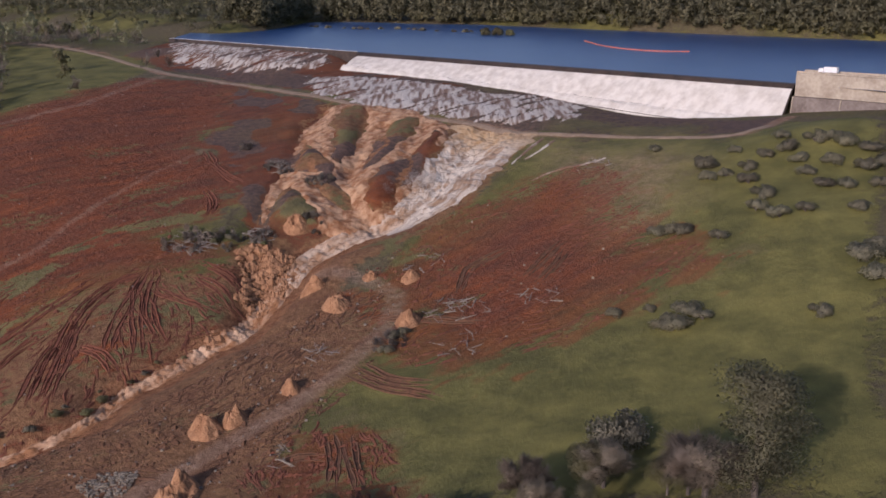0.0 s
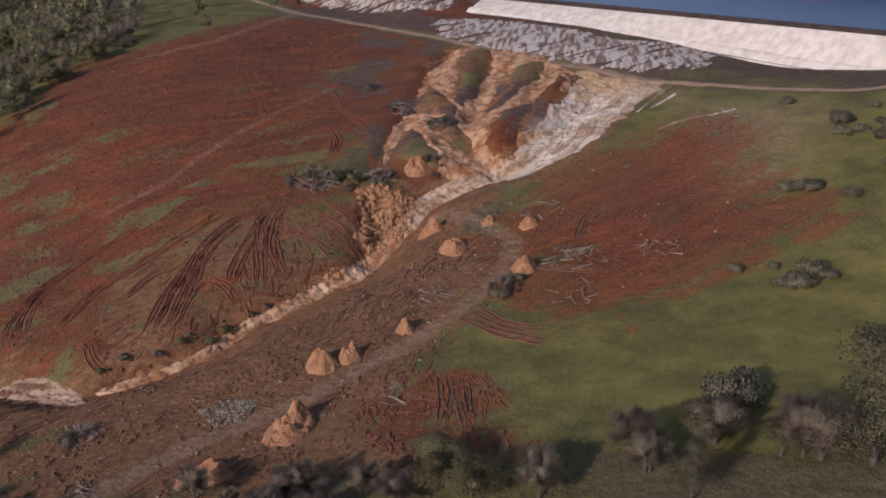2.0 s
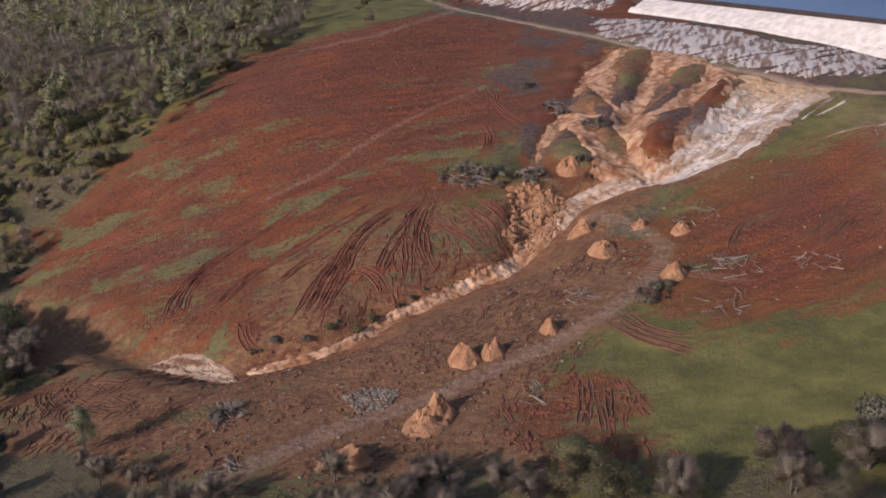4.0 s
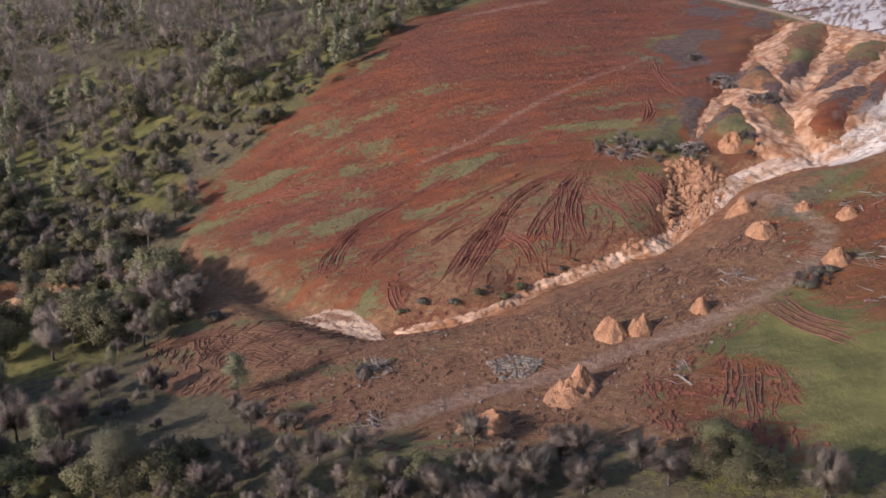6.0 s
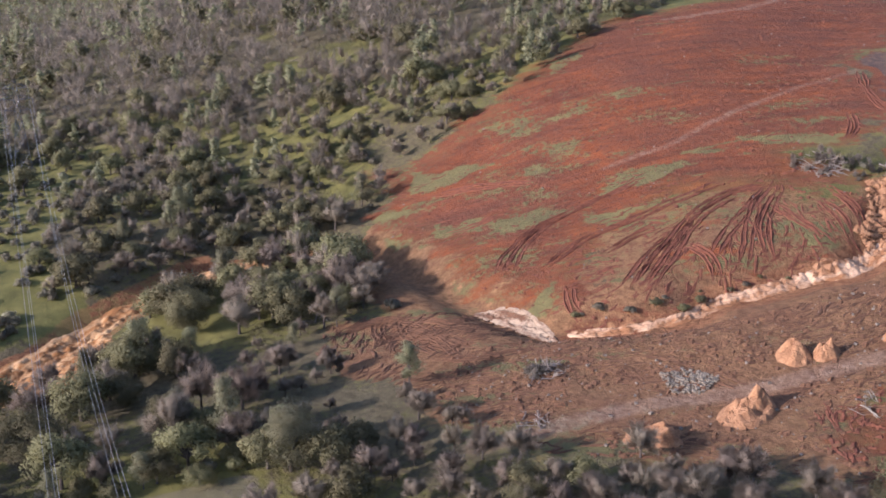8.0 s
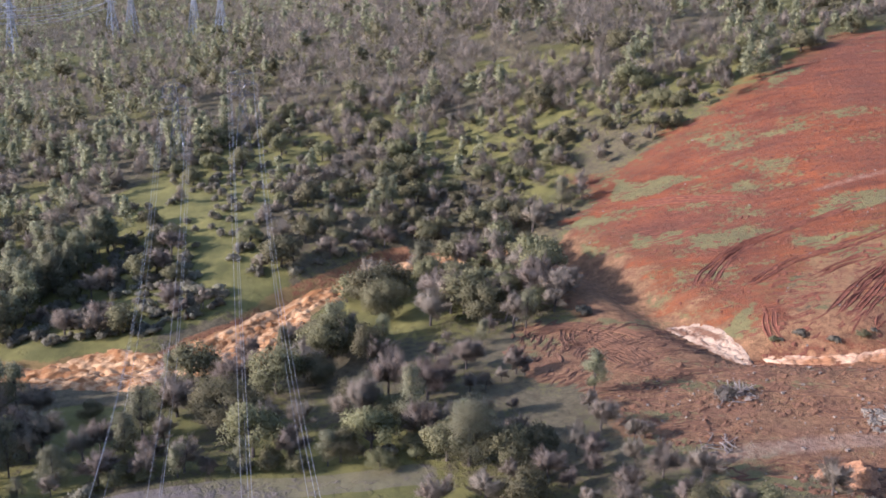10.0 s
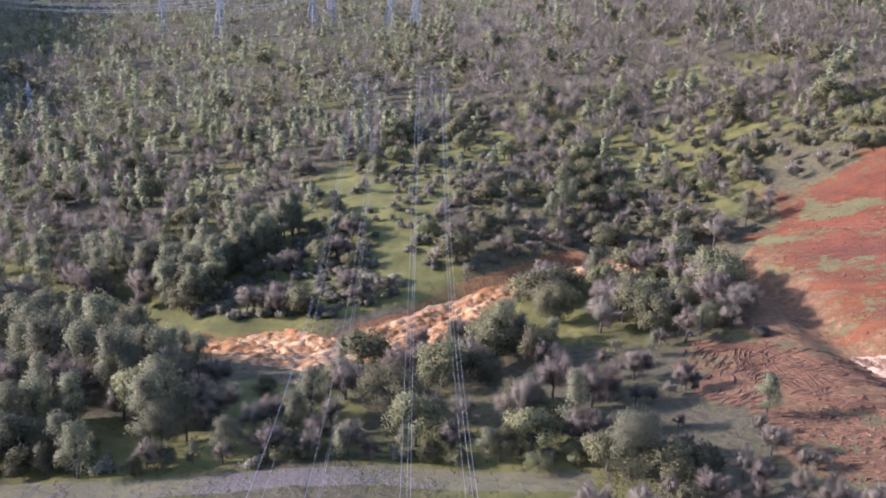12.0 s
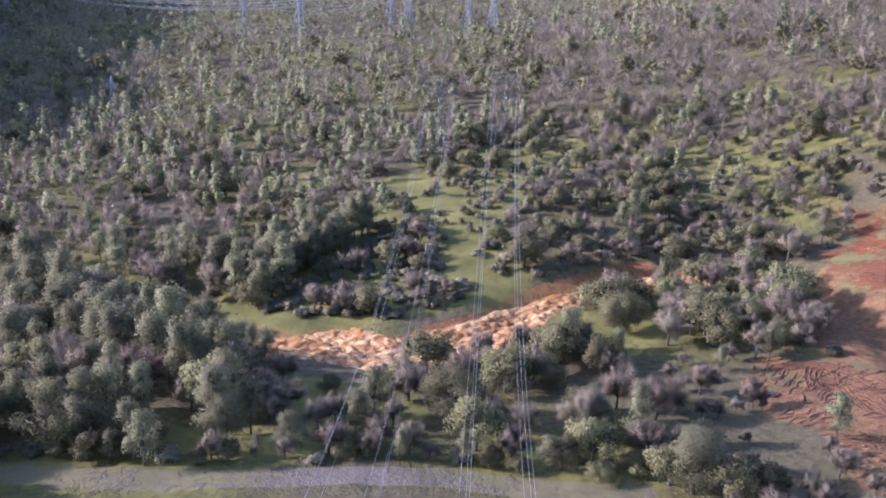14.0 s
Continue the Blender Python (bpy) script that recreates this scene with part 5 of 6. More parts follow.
def brush_mass(at, radius, tall, seed, label, mat, count):
    """A dense tangle of dead twigs and leaves heaped up."""
    rng = np.random.default_rng(seed)
    a, q = rng.uniform(0, 6.3, 16), np.sqrt(rng.random(16)) * radius
    x, y = at[0] + q * np.cos(a), at[1] + q * np.sin(a)
    tips = np.stack((x, y, height(x, y) + tall * (0.35 + 0.65 * rng.random(16)) * (1.1 - q / radius)), 1)
    starts = np.stack((x, y, height(x, y)), 1)
    v, f, n = twig_cards(tips, starts, count, 1.6, 0.07, rng)
    data = bpy.data.meshes.new("tangle")
    data.from_pydata(v.tolist(), [], f.tolist())
    data.materials.append(mat)
    rounded(data, n)
    tagged(new("brush_tangle", data), label, "brush", "tangles of cleared brush")


log_pile((-92, 374), 9, 70, 0, "tangled heap of grey dead branches and roots", 3)
log_pile((-69, 381), 6, 30, 1, "dark heap of uprooted brush beside the gully", 2.5)
log_pile((-119, 226), 5, 30, 2, "heap of uprooted stumps and branches on mud", 3)
log_pile((-209, 238), 4, 10, 3, "fallen pale dead tree lying on grass", 1)
log_pile((-42, 240), 6, 10, 4, "long fallen branches on the red soil", 0.8)
log_pile((0, 318), 7, 16, 5, "scattered dead branches on the red soil", 0.8)
log_pile((-107, 199), 4, 14, 6, "small heap of dead branches on mud", 1.2)
log_pile((-37, 297), 5, 14, 7, "scattered grey branches on the bank", 1)
log_pile((-69, 444), 7, 30, 8, "dark uprooted brush in the eroded gully", 3)
log_pile((8, 316), 9, 16, 9, "scattered dead branches on the red soil", 0.4)
log_pile((32, 317), 8, 12, 10, "scattered dead branches on the red soil", 0.4)
log_pile((5, 291), 8, 12, 11, "scattered dead branches on the red soil", 0.4)
log_pile((-5, 349), 8, 12, 12, "scattered dead branches on the brown soil", 0.4)
log_pile((61, 408), 5, 10, 13, "pale dead branches on the bank", 0.6)
brush_mass((-95, 376), 10, 5.2, 0, "dense tangle of grey dead brush", TWIG, 260)
brush_mass((-80, 376), 8, 4.4, 1, "dark tangle of dead brush beside the gully", DARK_TWIG, 120)
brush_mass((-67, 379), 5, 2.5, 2, "dark tangle of dead brush beside the gully", DARK_TWIG, 90)
brush_mass((-120, 225), 4, 2.5, 3, "tangle of roots and twigs on mud", DARK_TWIG, 70)
brush_mass((-70, 443), 6, 3.5, 4, "dark tangle of uprooted brush in the gully", DARK_TWIG, 90)
brush_mass((-51, 425), 6, 3, 5, "dark tangle of uprooted brush on the bank", DARK_TWIG, 80)
brush_mass((-89, 469), 4, 2.2, 6, "small dark tangle of dead brush", DARK_TWIG, 60)
brush_mass((-16, 299), 6, 2.2, 7, "low dark brush beside the dirt track", DARK_TWIG, 80)
brush_mass((-50, 389), 5, 3, 8, "dark tangle of brush in the eroded gully", DARK_TWIG, 70)

# spray over the falls
def spray(at, radius, tall, seed):
    rng = np.random.default_rng(seed)
    base = ground(*at)
    tips = [(at[0] + radius * rng.normal() * 0.5, at[1] + radius * rng.normal() * 0.5, base + tall * rng.random()) for _ in range(14)]
    v, f, n = leaf_cards(tips, [radius * 0.35] * 14, 260, 0.11, rng, 0.9)
    data = bpy.data.meshes.new("spray")
    data.from_pydata(v.tolist(), [], f.tolist())
    data.materials.append(SPRAY)
    rounded(data, n)
    tagged(new("water_spray", data), "white spray thrown up by the falling water", "spray", kind="stuff")


spray((-11, 417), 8, 6, 1)
spray((-261, 140), 9, 7, 2)
spray((-3, 422), 8, 6, 3)
for at, tall in [((-126, 265), 2.2), ((-122, 267), 2.6), ((-117, 269), 2.4), ((-114, 271), 3), ((-110, 274), 3.2), ((-107, 277), 3), ((-104, 280), 2.6), ((-102, 286), 2.8), ((-99, 290), 2.4), ((-96, 294), 2), ((-92, 299), 2.2), ((-88, 304), 2), ((-128, 262), 2), ((-83, 310), 1.8), ((-71, 371), 2.5), ((-66, 374), 2.5), ((-85, 372), 2.2), ((-76, 375), 2.4)]:
    BANK.append((at, tall))


LEAF = {"pine": PINE_LEAF, "oak": OAK_LEAF, "bare": TWIG, "shrub": SHRUB_LEAF}
SIZE = {"pine": (17.0, 9.5), "oak": (10.0, 11.0), "bare": (11.0, 10.0), "shrub": (3.0, 5.2)}
WORDS = {
    "pine": ("grey_pine", "open grey-green foothill pine on the slope", "tree", "foothill pines"),
    "oak": ("live_oak", "rounded dark green live oak tree", "tree", "live oaks"),
    "bare": ("bare_oak", "leafless grey-brown oak with twiggy crown", "tree", "leafless oaks"),
    "shrub": ("brush", "low grey-green brush on the grass", "shrub", "brush clumps"),
}


def tree_model(kind, seed, fineness, single):
    """The meshes of one tree: trunk with limbs, and crown."""
    h, w = SIZE[kind]
    (verts, faces, normals), tips, starts = crown_shape(kind, h, w, seed, fineness)
    bm = bmesh.new()
    thick = {"pine": 0.34, "oak": 0.42, "bare": 0.34, "shrub": 0.12}[kind]
    top = {"pine": 0.92, "oak": 0.5, "bare": 0.5, "shrub": 0.3}[kind]
    lean = Vector((0.4, 0.2, 0)) * (h * 0.05)
    bar(bm, (0, 0, -0.8), Vector((0, 0, h * 0.3)) + lean * 0.4, thick, thick * 0.75, 7)
    bar(bm, Vector((0, 0, h * 0.29)) + lean * 0.4, Vector((0, 0, h * top)) + lean, thick * 0.75, thick * 0.3, 6)
    bm.verts.ensure_lookup_table()
    bm.faces.new((bm.verts[7], bm.verts[8], bm.verts[14]))
    limbs = []
    for k, (t, s) in enumerate(zip(tips, starts)):
        if k % 2 == 0 or (kind == "bare" and single):
            mid = Vector(s).lerp(Vector(t), 0.5) + Vector((0, 0, h * 0.03))
            limb = bmesh.new() if single and kind != "shrub" else bm
            first = len(limb.verts)
            bar(limb, s, mid, thick * 0.34, thick * 0.22, 4)
            bar(limb, mid, t, thick * 0.22, thick * 0.07, 4)
            limb.verts.ensure_lookup_table()
            limb.faces.new((limb.verts[first + 4], limb.verts[first + 5], limb.verts[first + 8]))
            if limb is bm:
                limb.faces.new((limb.verts[7], limb.verts[first], limb.verts[first + 1]))
            if limb is not bm:
                data = bpy.data.meshes.new("limb")
                limb.to_mesh(data)
                limb.free()
                data.materials.append(BARK)
                limbs.append(("limb", data))
    trunk, crown = bpy.data.meshes.new("trunk"), bpy.data.meshes.new("crown")
    bm.to_mesh(trunk)
    bm.free()
    trunk.materials.append(BARK)
    crown.from_pydata(verts.tolist(), [], faces.tolist())
    crown.materials.append(LEAF[kind])
    rounded(crown, normals)
    return [("trunk", trunk), ("crown", crown)] + limbs


MODELS = {}


def plant(kind, x, y, scale, turn, variant, near, squash=1.0, z=None):
    key = (kind, variant, near)
    if key not in MODELS:
        fineness = {"pine": 1.3, "oak": 1.0, "bare": 1.2, "shrub": 0.8}[kind] * (0.55, 0.85, 3.0)[near]
        MODELS[key] = tree_model(kind, hash_seed(kind, variant), fineness, near == 2)
    name, label, category, group = WORDS[kind]
    root = thing(name, (x, y, ground(x, y) if z is None else z), label, category, group, turn=turn)
    root.scale = (scale * squash, scale * squash, scale)
    for piece, data in MODELS[key]:
        new(piece, data).parent = root
    return root


def hash_seed(kind, variant):
    return sum(ord(c) for c in kind) * 10 + variant


for at, tall in BANK:
    plant("shrub" if int(at[1]) % 2 else "oak", at[0] + 2.5 * math.sin(at[0] * 3), at[1] + 1.5 + 2.0 * math.sin(at[1] * 5), 0.62 * (tall + 1.2 * math.sin(at[0] * 7)) / (3.2 if int(at[1]) % 2 else 9), at[0] * 31 % 360, int(at[0]) % 4, 1, 1.35)
# trees that stand out one by one: kind, place, height, breadth against the usual
for kind, at, tall, broad in (
    ("pine", (62, 190), 28, 1.4),
    ("bare", (53, 193), 15, 1.5),
    ("shrub", (40, 220), 9, 0.9),
    ("bare", (34, 203), 11, 1.5),
    ("bare", (17, 202), 12, 1.1),
    ("oak", (46, 196), 8, 1),
    ("pine", (27, 182), 13, 1),
    ("bare", (50, 195), 14, 1.1),
    ("bare", (-2, 188), 10, 1),
    ("bare", (19, 194), 9, 1),
    ("bare", (-1, 190), 11, 0.8),
    ("oak", (32, 207), 9, 1),
    ("bare", (20, 194), 10, 1),
    ("oak", (-23, 201), 9, 1.2),
    ("bare", (-57, 196), 9, 1.2),
    ("bare", (-39, 195), 9, 1.2),
    ("pine", (-148, 158), 17, 1.6),
    ("oak", (-247, 217), 15, 1),
    ("pine", (-200, 216), 9, 1),
    ("bare", (-185, 154), 16, 0.9),
    ("bare", (-183, 177), 15, 1.1),
    ("oak", (-213, 132), 14, 1.1),
    ("oak", (-173, 139), 9, 0.9),
    ("bare", (-183, 132), 10, 1),
    ("oak", (-226, 112), 5, 1.2),
    ("pine", (-252, 138), 13, 0.7),
    ("oak", (-180, 159), 9, 1),
    ("oak", (-164, 155), 5, 1.2),
    ("oak", (-163, 143), 5, 1.3),
    ("pine", (-211, 84), 11, 1.35),
    ("pine", (-223, 72), 15, 1.3),
    ("oak", (-207, 100), 5, 1.3),
    ("pine", (-227, 199), 12, 0.9),
    ("oak", (-236, 186), 14, 1.1),
    ("pine", (-246, 174), 13, 0.7),
    ("oak", (-241, 247), 11, 1.2),
    ("bare", (-218, 259), 13, 1.1),
    ("oak", (-218, 247), 10, 1.2),
    ("bare", (-205, 263), 10, 1.1),
    ("bare", (-161, 161), 7, 1),
    ("pine", (-265, 77), 19, 1.2),
    ("pine", (-313, 69), 17, 1.25),
    ("pine", (-255, 44), 17, 1.3),
    ("oak", (-246, 36), 17, 1.1),
    ("oak", (-237, 43), 13, 1.1),
    # three unseen pines, added to cast their shadow on the gravel road
    ("pine", (-262, -5), 19, 1.3),
    ("pine", (-250, -3), 18, 1.3),
    ("pine", (-275, 8), 18, 1.2),
    ("oak", (-265, 28), 13, 1),
    ("pine", (-349, 45), 17, 1.3),
    ("oak", (-231, 53), 9, 1.2),
    ("oak", (-251, 112), 5, 1.2),
    ("oak", (-220, 167), 10, 1.1),
    ("bare", (-190, 199), 11, 1),
    ("bare", (-176, 205), 9, 1),
    ("oak", (-16, 191), 9, 1.2),
    ("bare", (-32, 190), 9, 1.2),
    ("bare", (-48, 184), 9, 1.2),
    ("bare", (-64, 182), 9, 1.2),
    ("bare", (-78, 175), 9, 1.2),
    ("oak", (-93, 170), 8, 1.3),
    ("bare", (-88, 176), 8, 1),
    ("bare", (-59, 188), 8, 1.1),
    ("oak", (-24, 194), 8, 1.2),
    ("bare", (-3, 195), 9, 1),
    ("shrub", (84, 413), 2.88, 1.1),
    ("shrub", (96, 382), 5.04, 1.1),
    ("shrub", (95, 371), 3.6, 1.1),
    ("shrub", (108, 371), 3.6, 1.1),
    ("shrub", (106, 359), 4.32, 1.1),
    ("shrub", (106, 345), 4.32, 1.1),
    ("shrub", (102, 335), 4.32, 1.1),
    ("shrub", (107, 326), 4.32, 1.1),
    ("shrub", (115, 326), 3.6, 1.1),
    ("shrub", (124, 379), 4.32, 1.1),
    ("shrub", (116, 377), 3.6, 1.1),
    ("shrub", (125, 357), 3.6, 1.1),
    ("shrub", (127, 345), 3.6, 1.1),
    ("shrub", (144, 373), 5.04, 1.1),
    ("shrub", (150, 366), 4.32, 1.1),
    ("shrub", (142, 378), 3.6, 1.1),
    ("shrub", (135, 380), 4.32, 1.1),
    ("shrub", (126, 390), 3.6, 1.1),
    ("shrub", (131, 323), 3.6, 1.1),
    ("shrub", (144, 340), 3.6, 1.1),
    ("shrub", (134, 343), 3.6, 1.1),
    ("shrub", (77, 335), 4.32, 1.1),
    ("shrub", (71, 339), 3.6, 1.1),
    ("shrub", (79, 336), 2.88, 1.1),
    ("shrub", (87, 322), 3.6, 1.1),
    ("shrub", (64, 276), 4.68, 1.1),
    ("shrub", (69, 283), 4.32, 1.1),
    ("shrub", (61, 277), 3.6, 1.1),
    ("shrub", (60, 290), 2.16, 1.1),
    ("shrub", (72, 277), 3.24, 1.1),
    ("shrub", (100, 267), 3.24, 1.1),
    ("shrub", (121, 291), 5.76, 1.1),
    ("shrub", (120, 280), 5.04, 1.1),
    ("shrub", (127, 296), 4.32, 1.1),
    ("shrub", (50, 292), 2.88, 1.1),
    ("shrub", (136, 362), 4.32, 1.1),
    ("shrub", (126, 369), 3.6, 1.1),
    ("shrub", (144, 354), 4.32, 1.1),
    ("shrub", (150, 357), 4.32, 1.1),
    ("shrub", (101, 370), 2.88, 1.1),
    ("shrub", (109, 389), 2.88, 1.1),
    ("shrub", (-14, 301), 2.52, 1.1),
    ("shrub", (-12, 304), 2.16, 1.1),
    ("shrub", (-17, 293), 2.52, 1.1),
):
    plant(kind, at[0], at[1], tall / SIZE[kind][0], (at[0] * 37 + at[1] * 11) % 360, int(at[0] + at[1]) % 4, 2, broad)


def far_tree(heap, kind, x, y, z, scale, rng, fineness):
    h, w = SIZE[kind][0] * scale, SIZE[kind][1] * scale
    n = max(3, int(7 * fineness))
    tips = []
    for _ in range(n):
        a, t = rng.uniform(0, 6.3), rng.random()
        if kind == "pine":
            r, zz = w / 2 * 0.8 * (1.1 - t) * rng.random(), h * (0.25 + 0.7 * t)
        else:
            r, zz = w / 2 * 0.75 * math.sqrt(rng.random()) * (1.1 - 0.6 * t), h * (0.3 + 0.6 * t)
        tips.append((x + r * math.cos(a), y + r * math.sin(a), z + zz))
    if kind == "bare":
        heap.append(twig_cards(tips, [(x, y, z + h * 0.3)] * n, int(16 * fineness), h * 0.22, 0.15 / fineness ** 0.5, rng))
    else:
        heap.append(leaf_cards(tips, [w * 0.22] * n, int(13 * fineness), w * 0.105 / fineness ** 0.3, rng, 0.9))


def joined(name, shapes, mat, label, category="woodland"):
    n, vs, fs, ns = 0, [], [], []
    for v, f, normal in shapes:
        vs.append(v)
        fs.append(f + n)
        ns.append(normal)
        n += len(v)
    v, f = np.concatenate(vs), np.concatenate(fs)
    data = bpy.data.meshes.new(name)
    data.vertices.add(len(v))
    data.vertices.foreach_set("co", v.ravel())
    data.loops.add(f.size)
    data.loops.foreach_set("vertex_index", f.ravel().astype(np.int32))
    data.polygons.add(len(f))
    data.polygons.foreach_set("loop_start", np.arange(0, f.size, 3, dtype=np.int32))
    data.update(calc_edges=True)
    data.materials.append(mat)
    rounded(data, np.concatenate(ns))
    tagged(new(name, data), label, category, kind="stuff")


VERGE = ROADS[3][0] + [(0, -60), (0, 60)]
OPEN_LAND = [RED_WEST, RED_EAST, RED_LOW, MUD_BANK, MUD_KNOLL, APRON, GREEN_HILL]

def woods():
    rng = random.Random(11)
    nrng = np.random.default_rng(11)
    spots = []
    x = -1900.0
    while x < 0:
        y = -120.0
        while y < 1500:
            away = math.hypot(x, y)
            spots.append((x + rng.uniform(-4, 4), y + rng.uniform(-4, 4), rng.random(), rng.random(), rng.random()))
            y += 8.6
        x += 8.6
    for ring, many in ((SPUR_FLANK, 340), (SPUR, 220), (DARK_BELT, 90)):
        (x0, y0), (x1, y1) = np.min(ring, 0), np.max(ring, 0)
        spots += [(rng.uniform(x0, x1), rng.uniform(y0, y1), 0.0, 0.97, rng.random()) for _ in range(many)]
    P = np.array(spots)
    X, Y = P[:, 0], P[:, 1]
    away = np.hypot(X, Y)
    keep = (away > 150) & (away < 1750)
    heading = np.degrees(np.arctan2(-X, Y))
    keep &= (heading > 14) & (heading < 104)
    P, X, Y, away = P[keep], X[keep], Y[keep], away[keep]
    open_land = np.maximum.reduce([inside(X, Y, r, 10) for r in OPEN_LAND])
    open_land = np.maximum(open_land, np.maximum.reduce([0.93 * inside(X, Y, r, 10) for r in GLADES]))
    open_land = np.maximum(open_land, np.maximum.reduce([(inside(X, Y, r, 4) > 0.5) * 1.0 for r in CLEAR]))
    for line, width in ROADS:
        open_land = np.maximum(open_land, (along(X, Y, line)[0] < width * 0.5 + 1.5) * 1.0)
    d, f = along(X, Y, GULLY)
    open_land = np.maximum(open_land, (d < np.interp(f, (0, 0.52, 0.6, 0.72, 0.78, 0.95, 1), (20, 20, 10, 12, 21, 20, 12))) * 1.0)
    open_land = np.maximum(open_land, (lakeward(X, Y) > -30) * 1.0)
    open_land = np.maximum(open_land, (inside(X, Y, VERGE, 2) > 0.6) * 1.0)
    density = np.clip(0.76 + 0.45 * rough(X, Y, 60, 91), 0.15, 0.95)
    density = np.where(away > 600, density * 0.66, density)
    zone = np.full(len(X), -1)
    for k, (ring, share, mix, size) in enumerate(MAKE_UP):
        within = inside(X, Y, ring, 4) > 0.5
        zone = np.where(within, k, zone)
        density = np.where(within, np.clip(share + 0.3 * share * rough(X, Y, 34, 93), 0, 0.98), density)
    keep = P[:, 2] < density * (1 - open_land) - 0.3 * (P[:, 3] == 0.97)
    P, X, Y, away, zone = P[keep], X[keep], Y[keep], away[keep], zone[keep]
    mixture, Z = rough(X, Y, 110, 17), height(X, Y)
    order = np.argsort(away)
    count = {"pine": 0, "oak": 0, "bare": 0, "shrub": 0}
    stuff = {k: [] for k in count}
    for i in order:
        x, y, u, sc = X[i], Y[i], P[i, 3] + 0.16 * mixture[i], P[i, 4]
        if zone[i] >= 0:
            mix, size = MAKE_UP[zone[i]][2:]
        else:
            mix, size = ((0.52, 0.12, 0.36, 0.0), 1.0) if away[i] > 620 else ((0.58, 0.08, 0.22, 0.12), 1.0)
        if x > -140:
            mix, size = (0.88, 0.1, 0.0, 0.02), 0.7
        u = min(0.999, max(0.0, u)) * sum(mix)
        kind = "bare" if u < mix[0] else "oak" if u < mix[0] + mix[1] else "pine" if u < mix[0] + mix[1] + mix[2] else "shrub"
        scale = size * (0.7 + 0.65 * sc)
        if kind == "pine":
            scale *= 0.78
        if count[kind] < (280 if kind != "shrub" else 200) and away[i] < 620:
            count[kind] += 1
            plant(kind, x, y, scale, rng.uniform(0, 360), rng.randrange(4), int(away[i] < 330), rng.uniform(0.85, 1.15), Z[i])
        else:
            fine = 1.9 if away[i] < 620 else 1.15 if away[i] < 950 else 0.75
            far_tree(stuff[kind], kind, x, y, Z[i], scale * (1.0 if away[i] < 620 else 1.3), nrng, fine)
    for kind, what in (("pine", "grey-green pine woods on the far slope"), ("oak", "dark green oak woods on the far slope"), ("bare", "leafless grey-brown woods on the far slope"), ("shrub", "grey-green brush on the far slope")):
        joined("distant_" + WORDS[kind][0] + "_woods", stuff[kind], LEAF[kind], what)


woods()
# thicket along the far edge of the gravel road
edge_line = resample(ROADS[3][0], 6.5)
for k, (x, y) in enumerate(edge_line):
    away = math.hypot(x, y)
    step = 8.0 + 3.5 * abs(math.sin(k * 2.3))
    kind = ("oak", "bare", "oak", "shrub", "pine")[k * 3 % 5]
    plant(kind, x * (1 + step / away), y * (1 + step / away), 0.32 + 0.25 * abs(math.sin(k * 1.7)) + (0.6 if kind == "shrub" else 0), k * 47 % 360, k % 4, 1, 1.15)
# drowned trees and brush standing in the lake
for k in range(7):
    plant("oak", 43 + 11 * math.sin(k * 2.1), 846 + 9 * math.cos(k * 3.3), 0.55 + 0.07 * (k % 4), k * 50, k % 4, 0, 1.0, -1.5)
for k in range(16):
    plant("shrub", -118 + 9.5 * k + 4 * math.sin(k * 5.0), 955 - 4.5 * k + 9 * math.cos(k * 7.0), 0.8 + 0.2 * (k % 3), k * 40, k % 4, 0, 1.0, -0.9)


def shore_woods():
    """Woods on the lake's far shore and round its end."""
    rng, nrng = random.Random(5), np.random.default_rng(5)
    pine, oak = [], []
    X, Y = nrng.uniform(-520, 700, 3600), nrng.uniform(560, 1300, 3600)
    ring = resample(LAKE[3:8], 4.0)
    pick = ring[nrng.integers(0, len(ring), 5200)]
    out = (pick - np.array((110.0, 800.0)))
    out /= np.hypot(out[:, 0], out[:, 1])[:, None]
    off = nrng.uniform(-45, 45, 5200)[:, None]
    X, Y = np.concatenate((X, (pick + out * off)[:, 0])), np.concatenate((Y, (pick + out * off)[:, 1]))
    Z = height(X, Y)
    keep = (lakeward(X, Y) > 6) & (Z > -0.3)
    for x, y, z in zip(X[keep], Y[keep], Z[keep]):
        if rng.random() < 0.62:
            far_tree(pine, "pine", x, y, z, rng.uniform(1.0, 1.75), nrng, 0.9)
        else:
            far_tree(oak, "oak", x, y, z, rng.uniform(0.8, 1.3), nrng, 0.9)
    joined("shore_pine_woods", pine, PINE_LEAF, "grey-green pine woods on the lake's far shore")
    joined("shore_oak_woods", oak, OAK_LEAF, "dark oak woods on the lake's shore")


shore_woods()


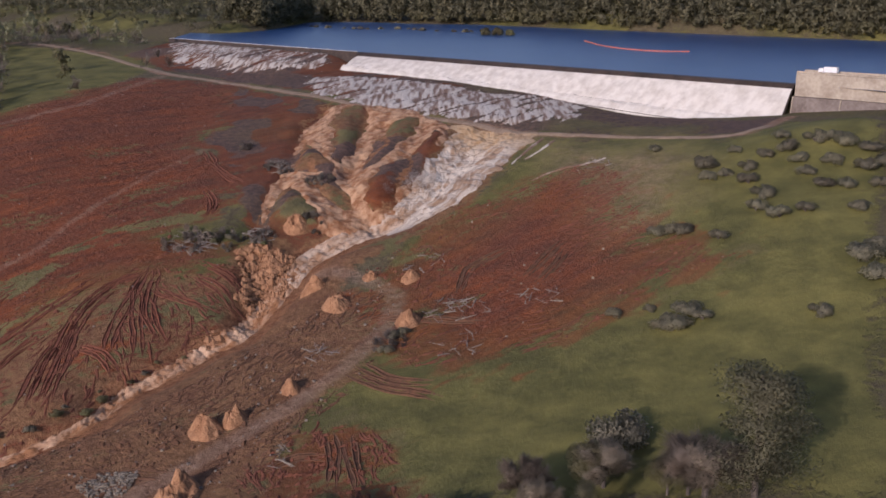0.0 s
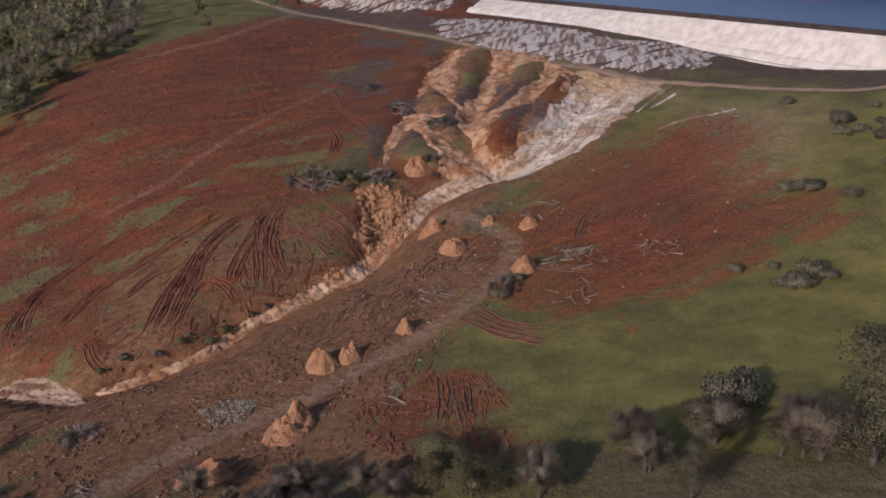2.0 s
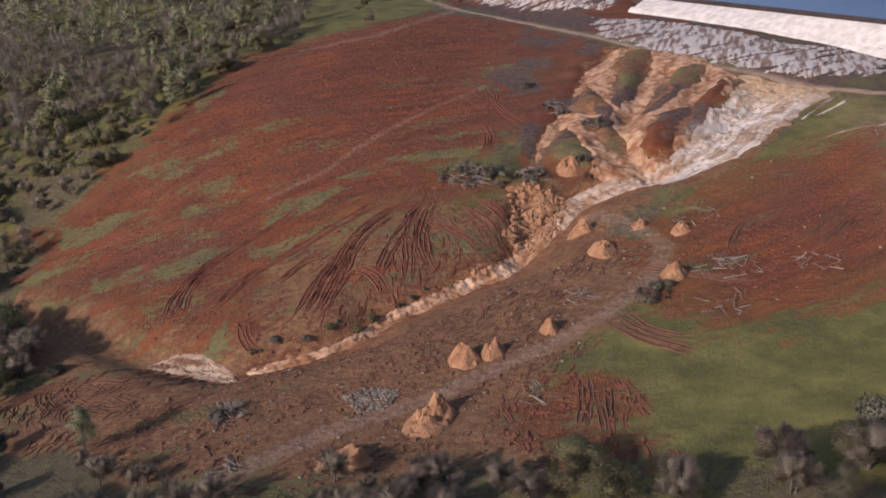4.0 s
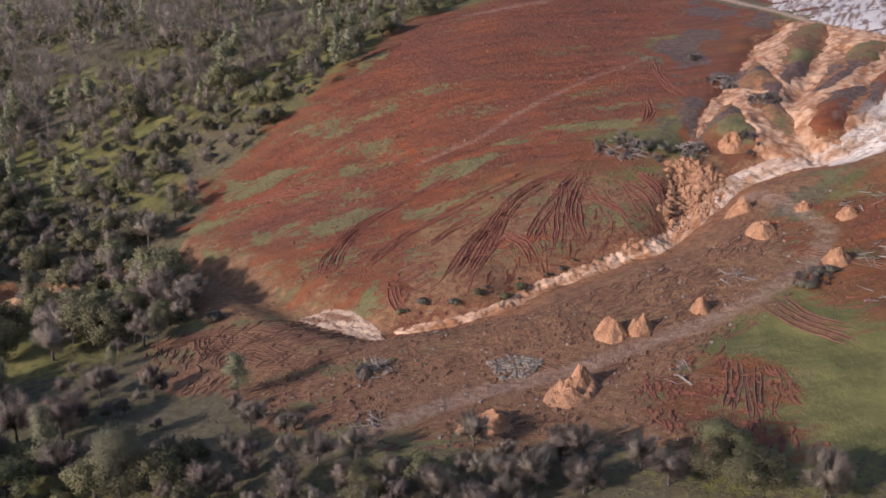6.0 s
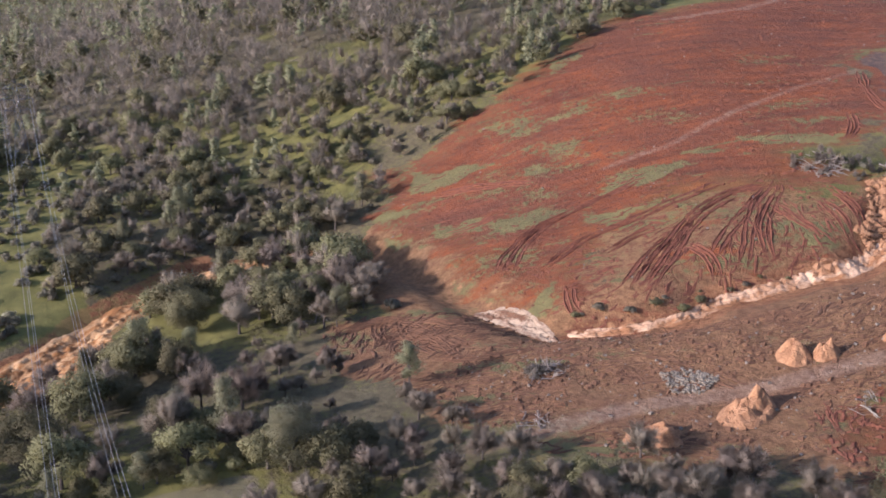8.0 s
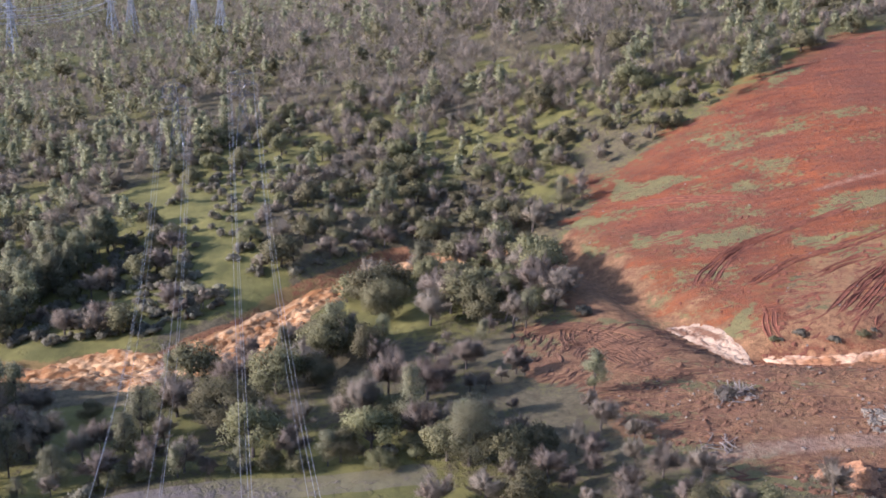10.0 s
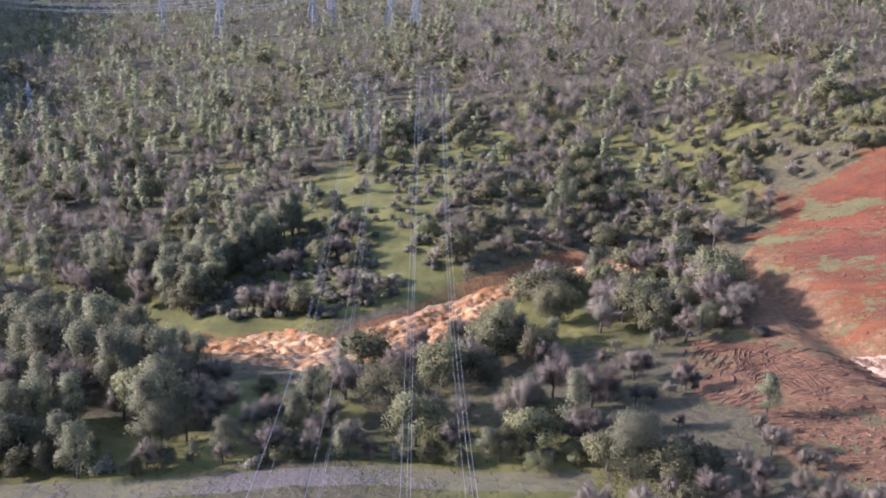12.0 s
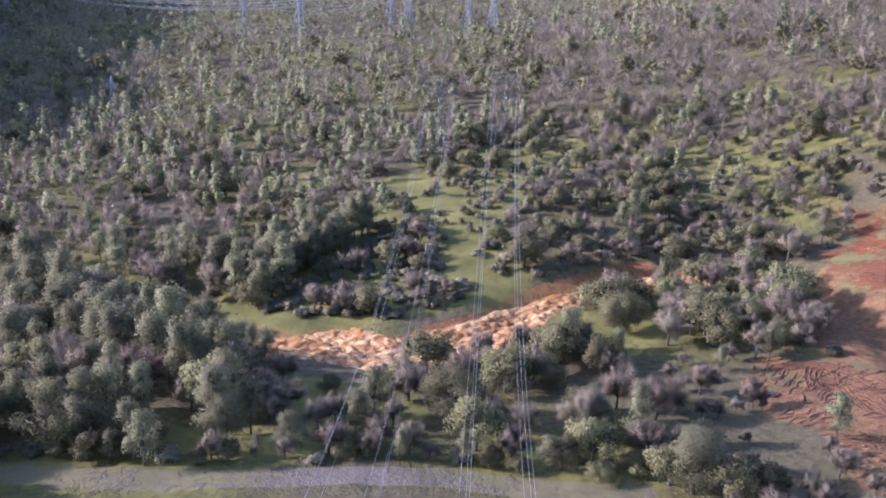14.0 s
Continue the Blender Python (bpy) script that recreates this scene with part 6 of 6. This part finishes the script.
# ---- power lines ----
def lattice_tower(x, y, tall, turn, arms=3, t=0.12, mat=None):
    mat = mat or STEEL
    root = thing("power_tower", (x, y, ground(x, y)), "grey steel lattice power tower", "power tower", "power towers on the slope", turn=turn)
    half, waist, head = tall * 0.09, tall * 0.028, tall * 0.02
    levels = [(0, half), (tall * 0.2, half * 0.8), (tall * 0.38, half * 0.6), (tall * 0.54, waist * 1.25), (tall * 0.66, waist), (tall * 0.78, waist), (tall * 0.9, head), (tall, head * 0.3)]
    for sx, sy in ((-1, -1), (1, -1), (1, 1), (-1, 1)):
        bm = bmesh.new()
        tube(bm, [(sx * half, sy * half, -1)] + [(sx * r, sy * r, z) for z, r in levels[1:]], t)
        part("leg", bm, mat, root)
    for k in range(4):
        c = ((-1, -1), (1, -1), (1, 1), (-1, 1))
        (ax, ay), (bx, by) = c[k], c[(k + 1) % 4]
        for (z0, r0), (z1, r1) in zip(levels[:-2], levels[1:-1]):
            for p, q in (((ax * r0, ay * r0, z0), (bx * r1, by * r1, z1)), ((bx * r0, by * r0, z0), (ax * r1, ay * r1, z1)), ((ax * r1, ay * r1, z1), (bx * r1, by * r1, z1))):
                bm = bmesh.new()
                bar(bm, p, q, t * 0.6, sides=4)
                part("brace", bm, mat, root)
    for k in range(arms):
        z = tall * (0.66 + 0.12 * k)
        reach = tall * (0.13, 0.16, 0.12)[k % 3]
        for sx in (-1, 1):
            bm = bmesh.new()
            for sy in (-1, 1):
                bar(bm, (sx * waist, sy * waist, z), (sx * reach, 0, z + 0.4), t * 0.8, sides=4)
                bar(bm, (sx * waist, sy * waist, z + tall * 0.05), (sx * reach, 0, z + 0.4), t * 0.6, sides=4)
            bar(bm, (sx * reach, 0, z + 0.4), (sx * reach, 0, z - 1.8), 0.14, sides=5)
            part("cross_arm", bm, mat, root)
    return root


def arm_ends(x, y, tall, turn, arms=3):
    out = []
    for k in range(arms):
        for sx in (-1, 1):
            r = tall * (0.13, 0.16, 0.12)[k % 3] * sx
            out.append(Vector((x + r * math.cos(radians(turn)), y + r * math.sin(radians(turn)), ground(x, y) + tall * (0.66 + 0.12 * k) - 1.6)))
    return out


def tube(bm, points, radius):
    """A square bar bent along a line of points."""
    last = None
    for i, p in enumerate(points):
        d = (Vector(points[min(i + 1, len(points) - 1)]) - Vector(points[max(i - 1, 0)])).normalized()
        side = d.orthogonal().normalized() if abs(d.z) > 0.9 else d.cross(Vector((0, 0, 1))).normalized()
        up = side.cross(d)
        ring = [bm.verts.new(Vector(p) + (side * c + up * s) * radius) for c, s in ((1, 0), (0, 1), (-1, 0), (0, -1))]
        if last:
            for k in range(4):
                bm.faces.new((last[k], last[(k + 1) % 4], ring[(k + 1) % 4], ring[k]))
        last = ring
    bmesh.ops.recalc_face_normals(bm, faces=bm.faces[:])


def cable(a, b, sag, thick=0.07):
    bm = bmesh.new()
    mid = (a + b) / 2
    tube(bm, [a.lerp(b, i / 28) - Vector((0, 0, 4 * sag * i / 28 * (1 - i / 28))) - mid for i in range(29)], thick)
    data = bpy.data.meshes.new("power_cable")
    bm.to_mesh(data)
    bm.free()
    data.materials.append(CABLE)
    ob = new("power_cable", data)
    ob.location = mid
    tagged(ob, "thin pale overhead power cable between towers", "power cable", "overhead power cables")


def line_of_towers(places, tall, turn, sag, thick, t=0.12, mat=None):
    for x, y in places:
        lattice_tower(x, y, tall, turn, 3, t, mat)
    for (x0, y0), (x1, y1) in zip(places[:-1], places[1:]):
        for a, b in zip(arm_ends(x0, y0, tall, turn), arm_ends(x1, y1, tall, turn)):
            cable(a, b, sag, thick)


# two lines up the slope, and the ones beyond it
line_of_towers([(-455, 260), (-90, 30)], 46, 57, 32, 0.04)
line_of_towers([(-455, 299), (-80, 60)], 46, 57, 26, 0.04)
line_of_towers([(-905, 365), (-1211, 155)], 50, 20, 12, 0.2, 0.3, PALE_STEEL)
line_of_towers([(-887, 448), (-972, 335)], 50, 20, 12, 0.2, 0.3, PALE_STEEL)
lattice_tower(*(-829, 524), 50, 30, 3, 0.3, PALE_STEEL)
lattice_tower(*(-727, 157), 24, 30, 2, 0.22, PALE_STEEL)
lattice_tower(*(-911, 480), 50, 30, 3, 0.3, PALE_STEEL)
lattice_tower(*(-851, 510), 50, 30, 3, 0.3, PALE_STEEL)
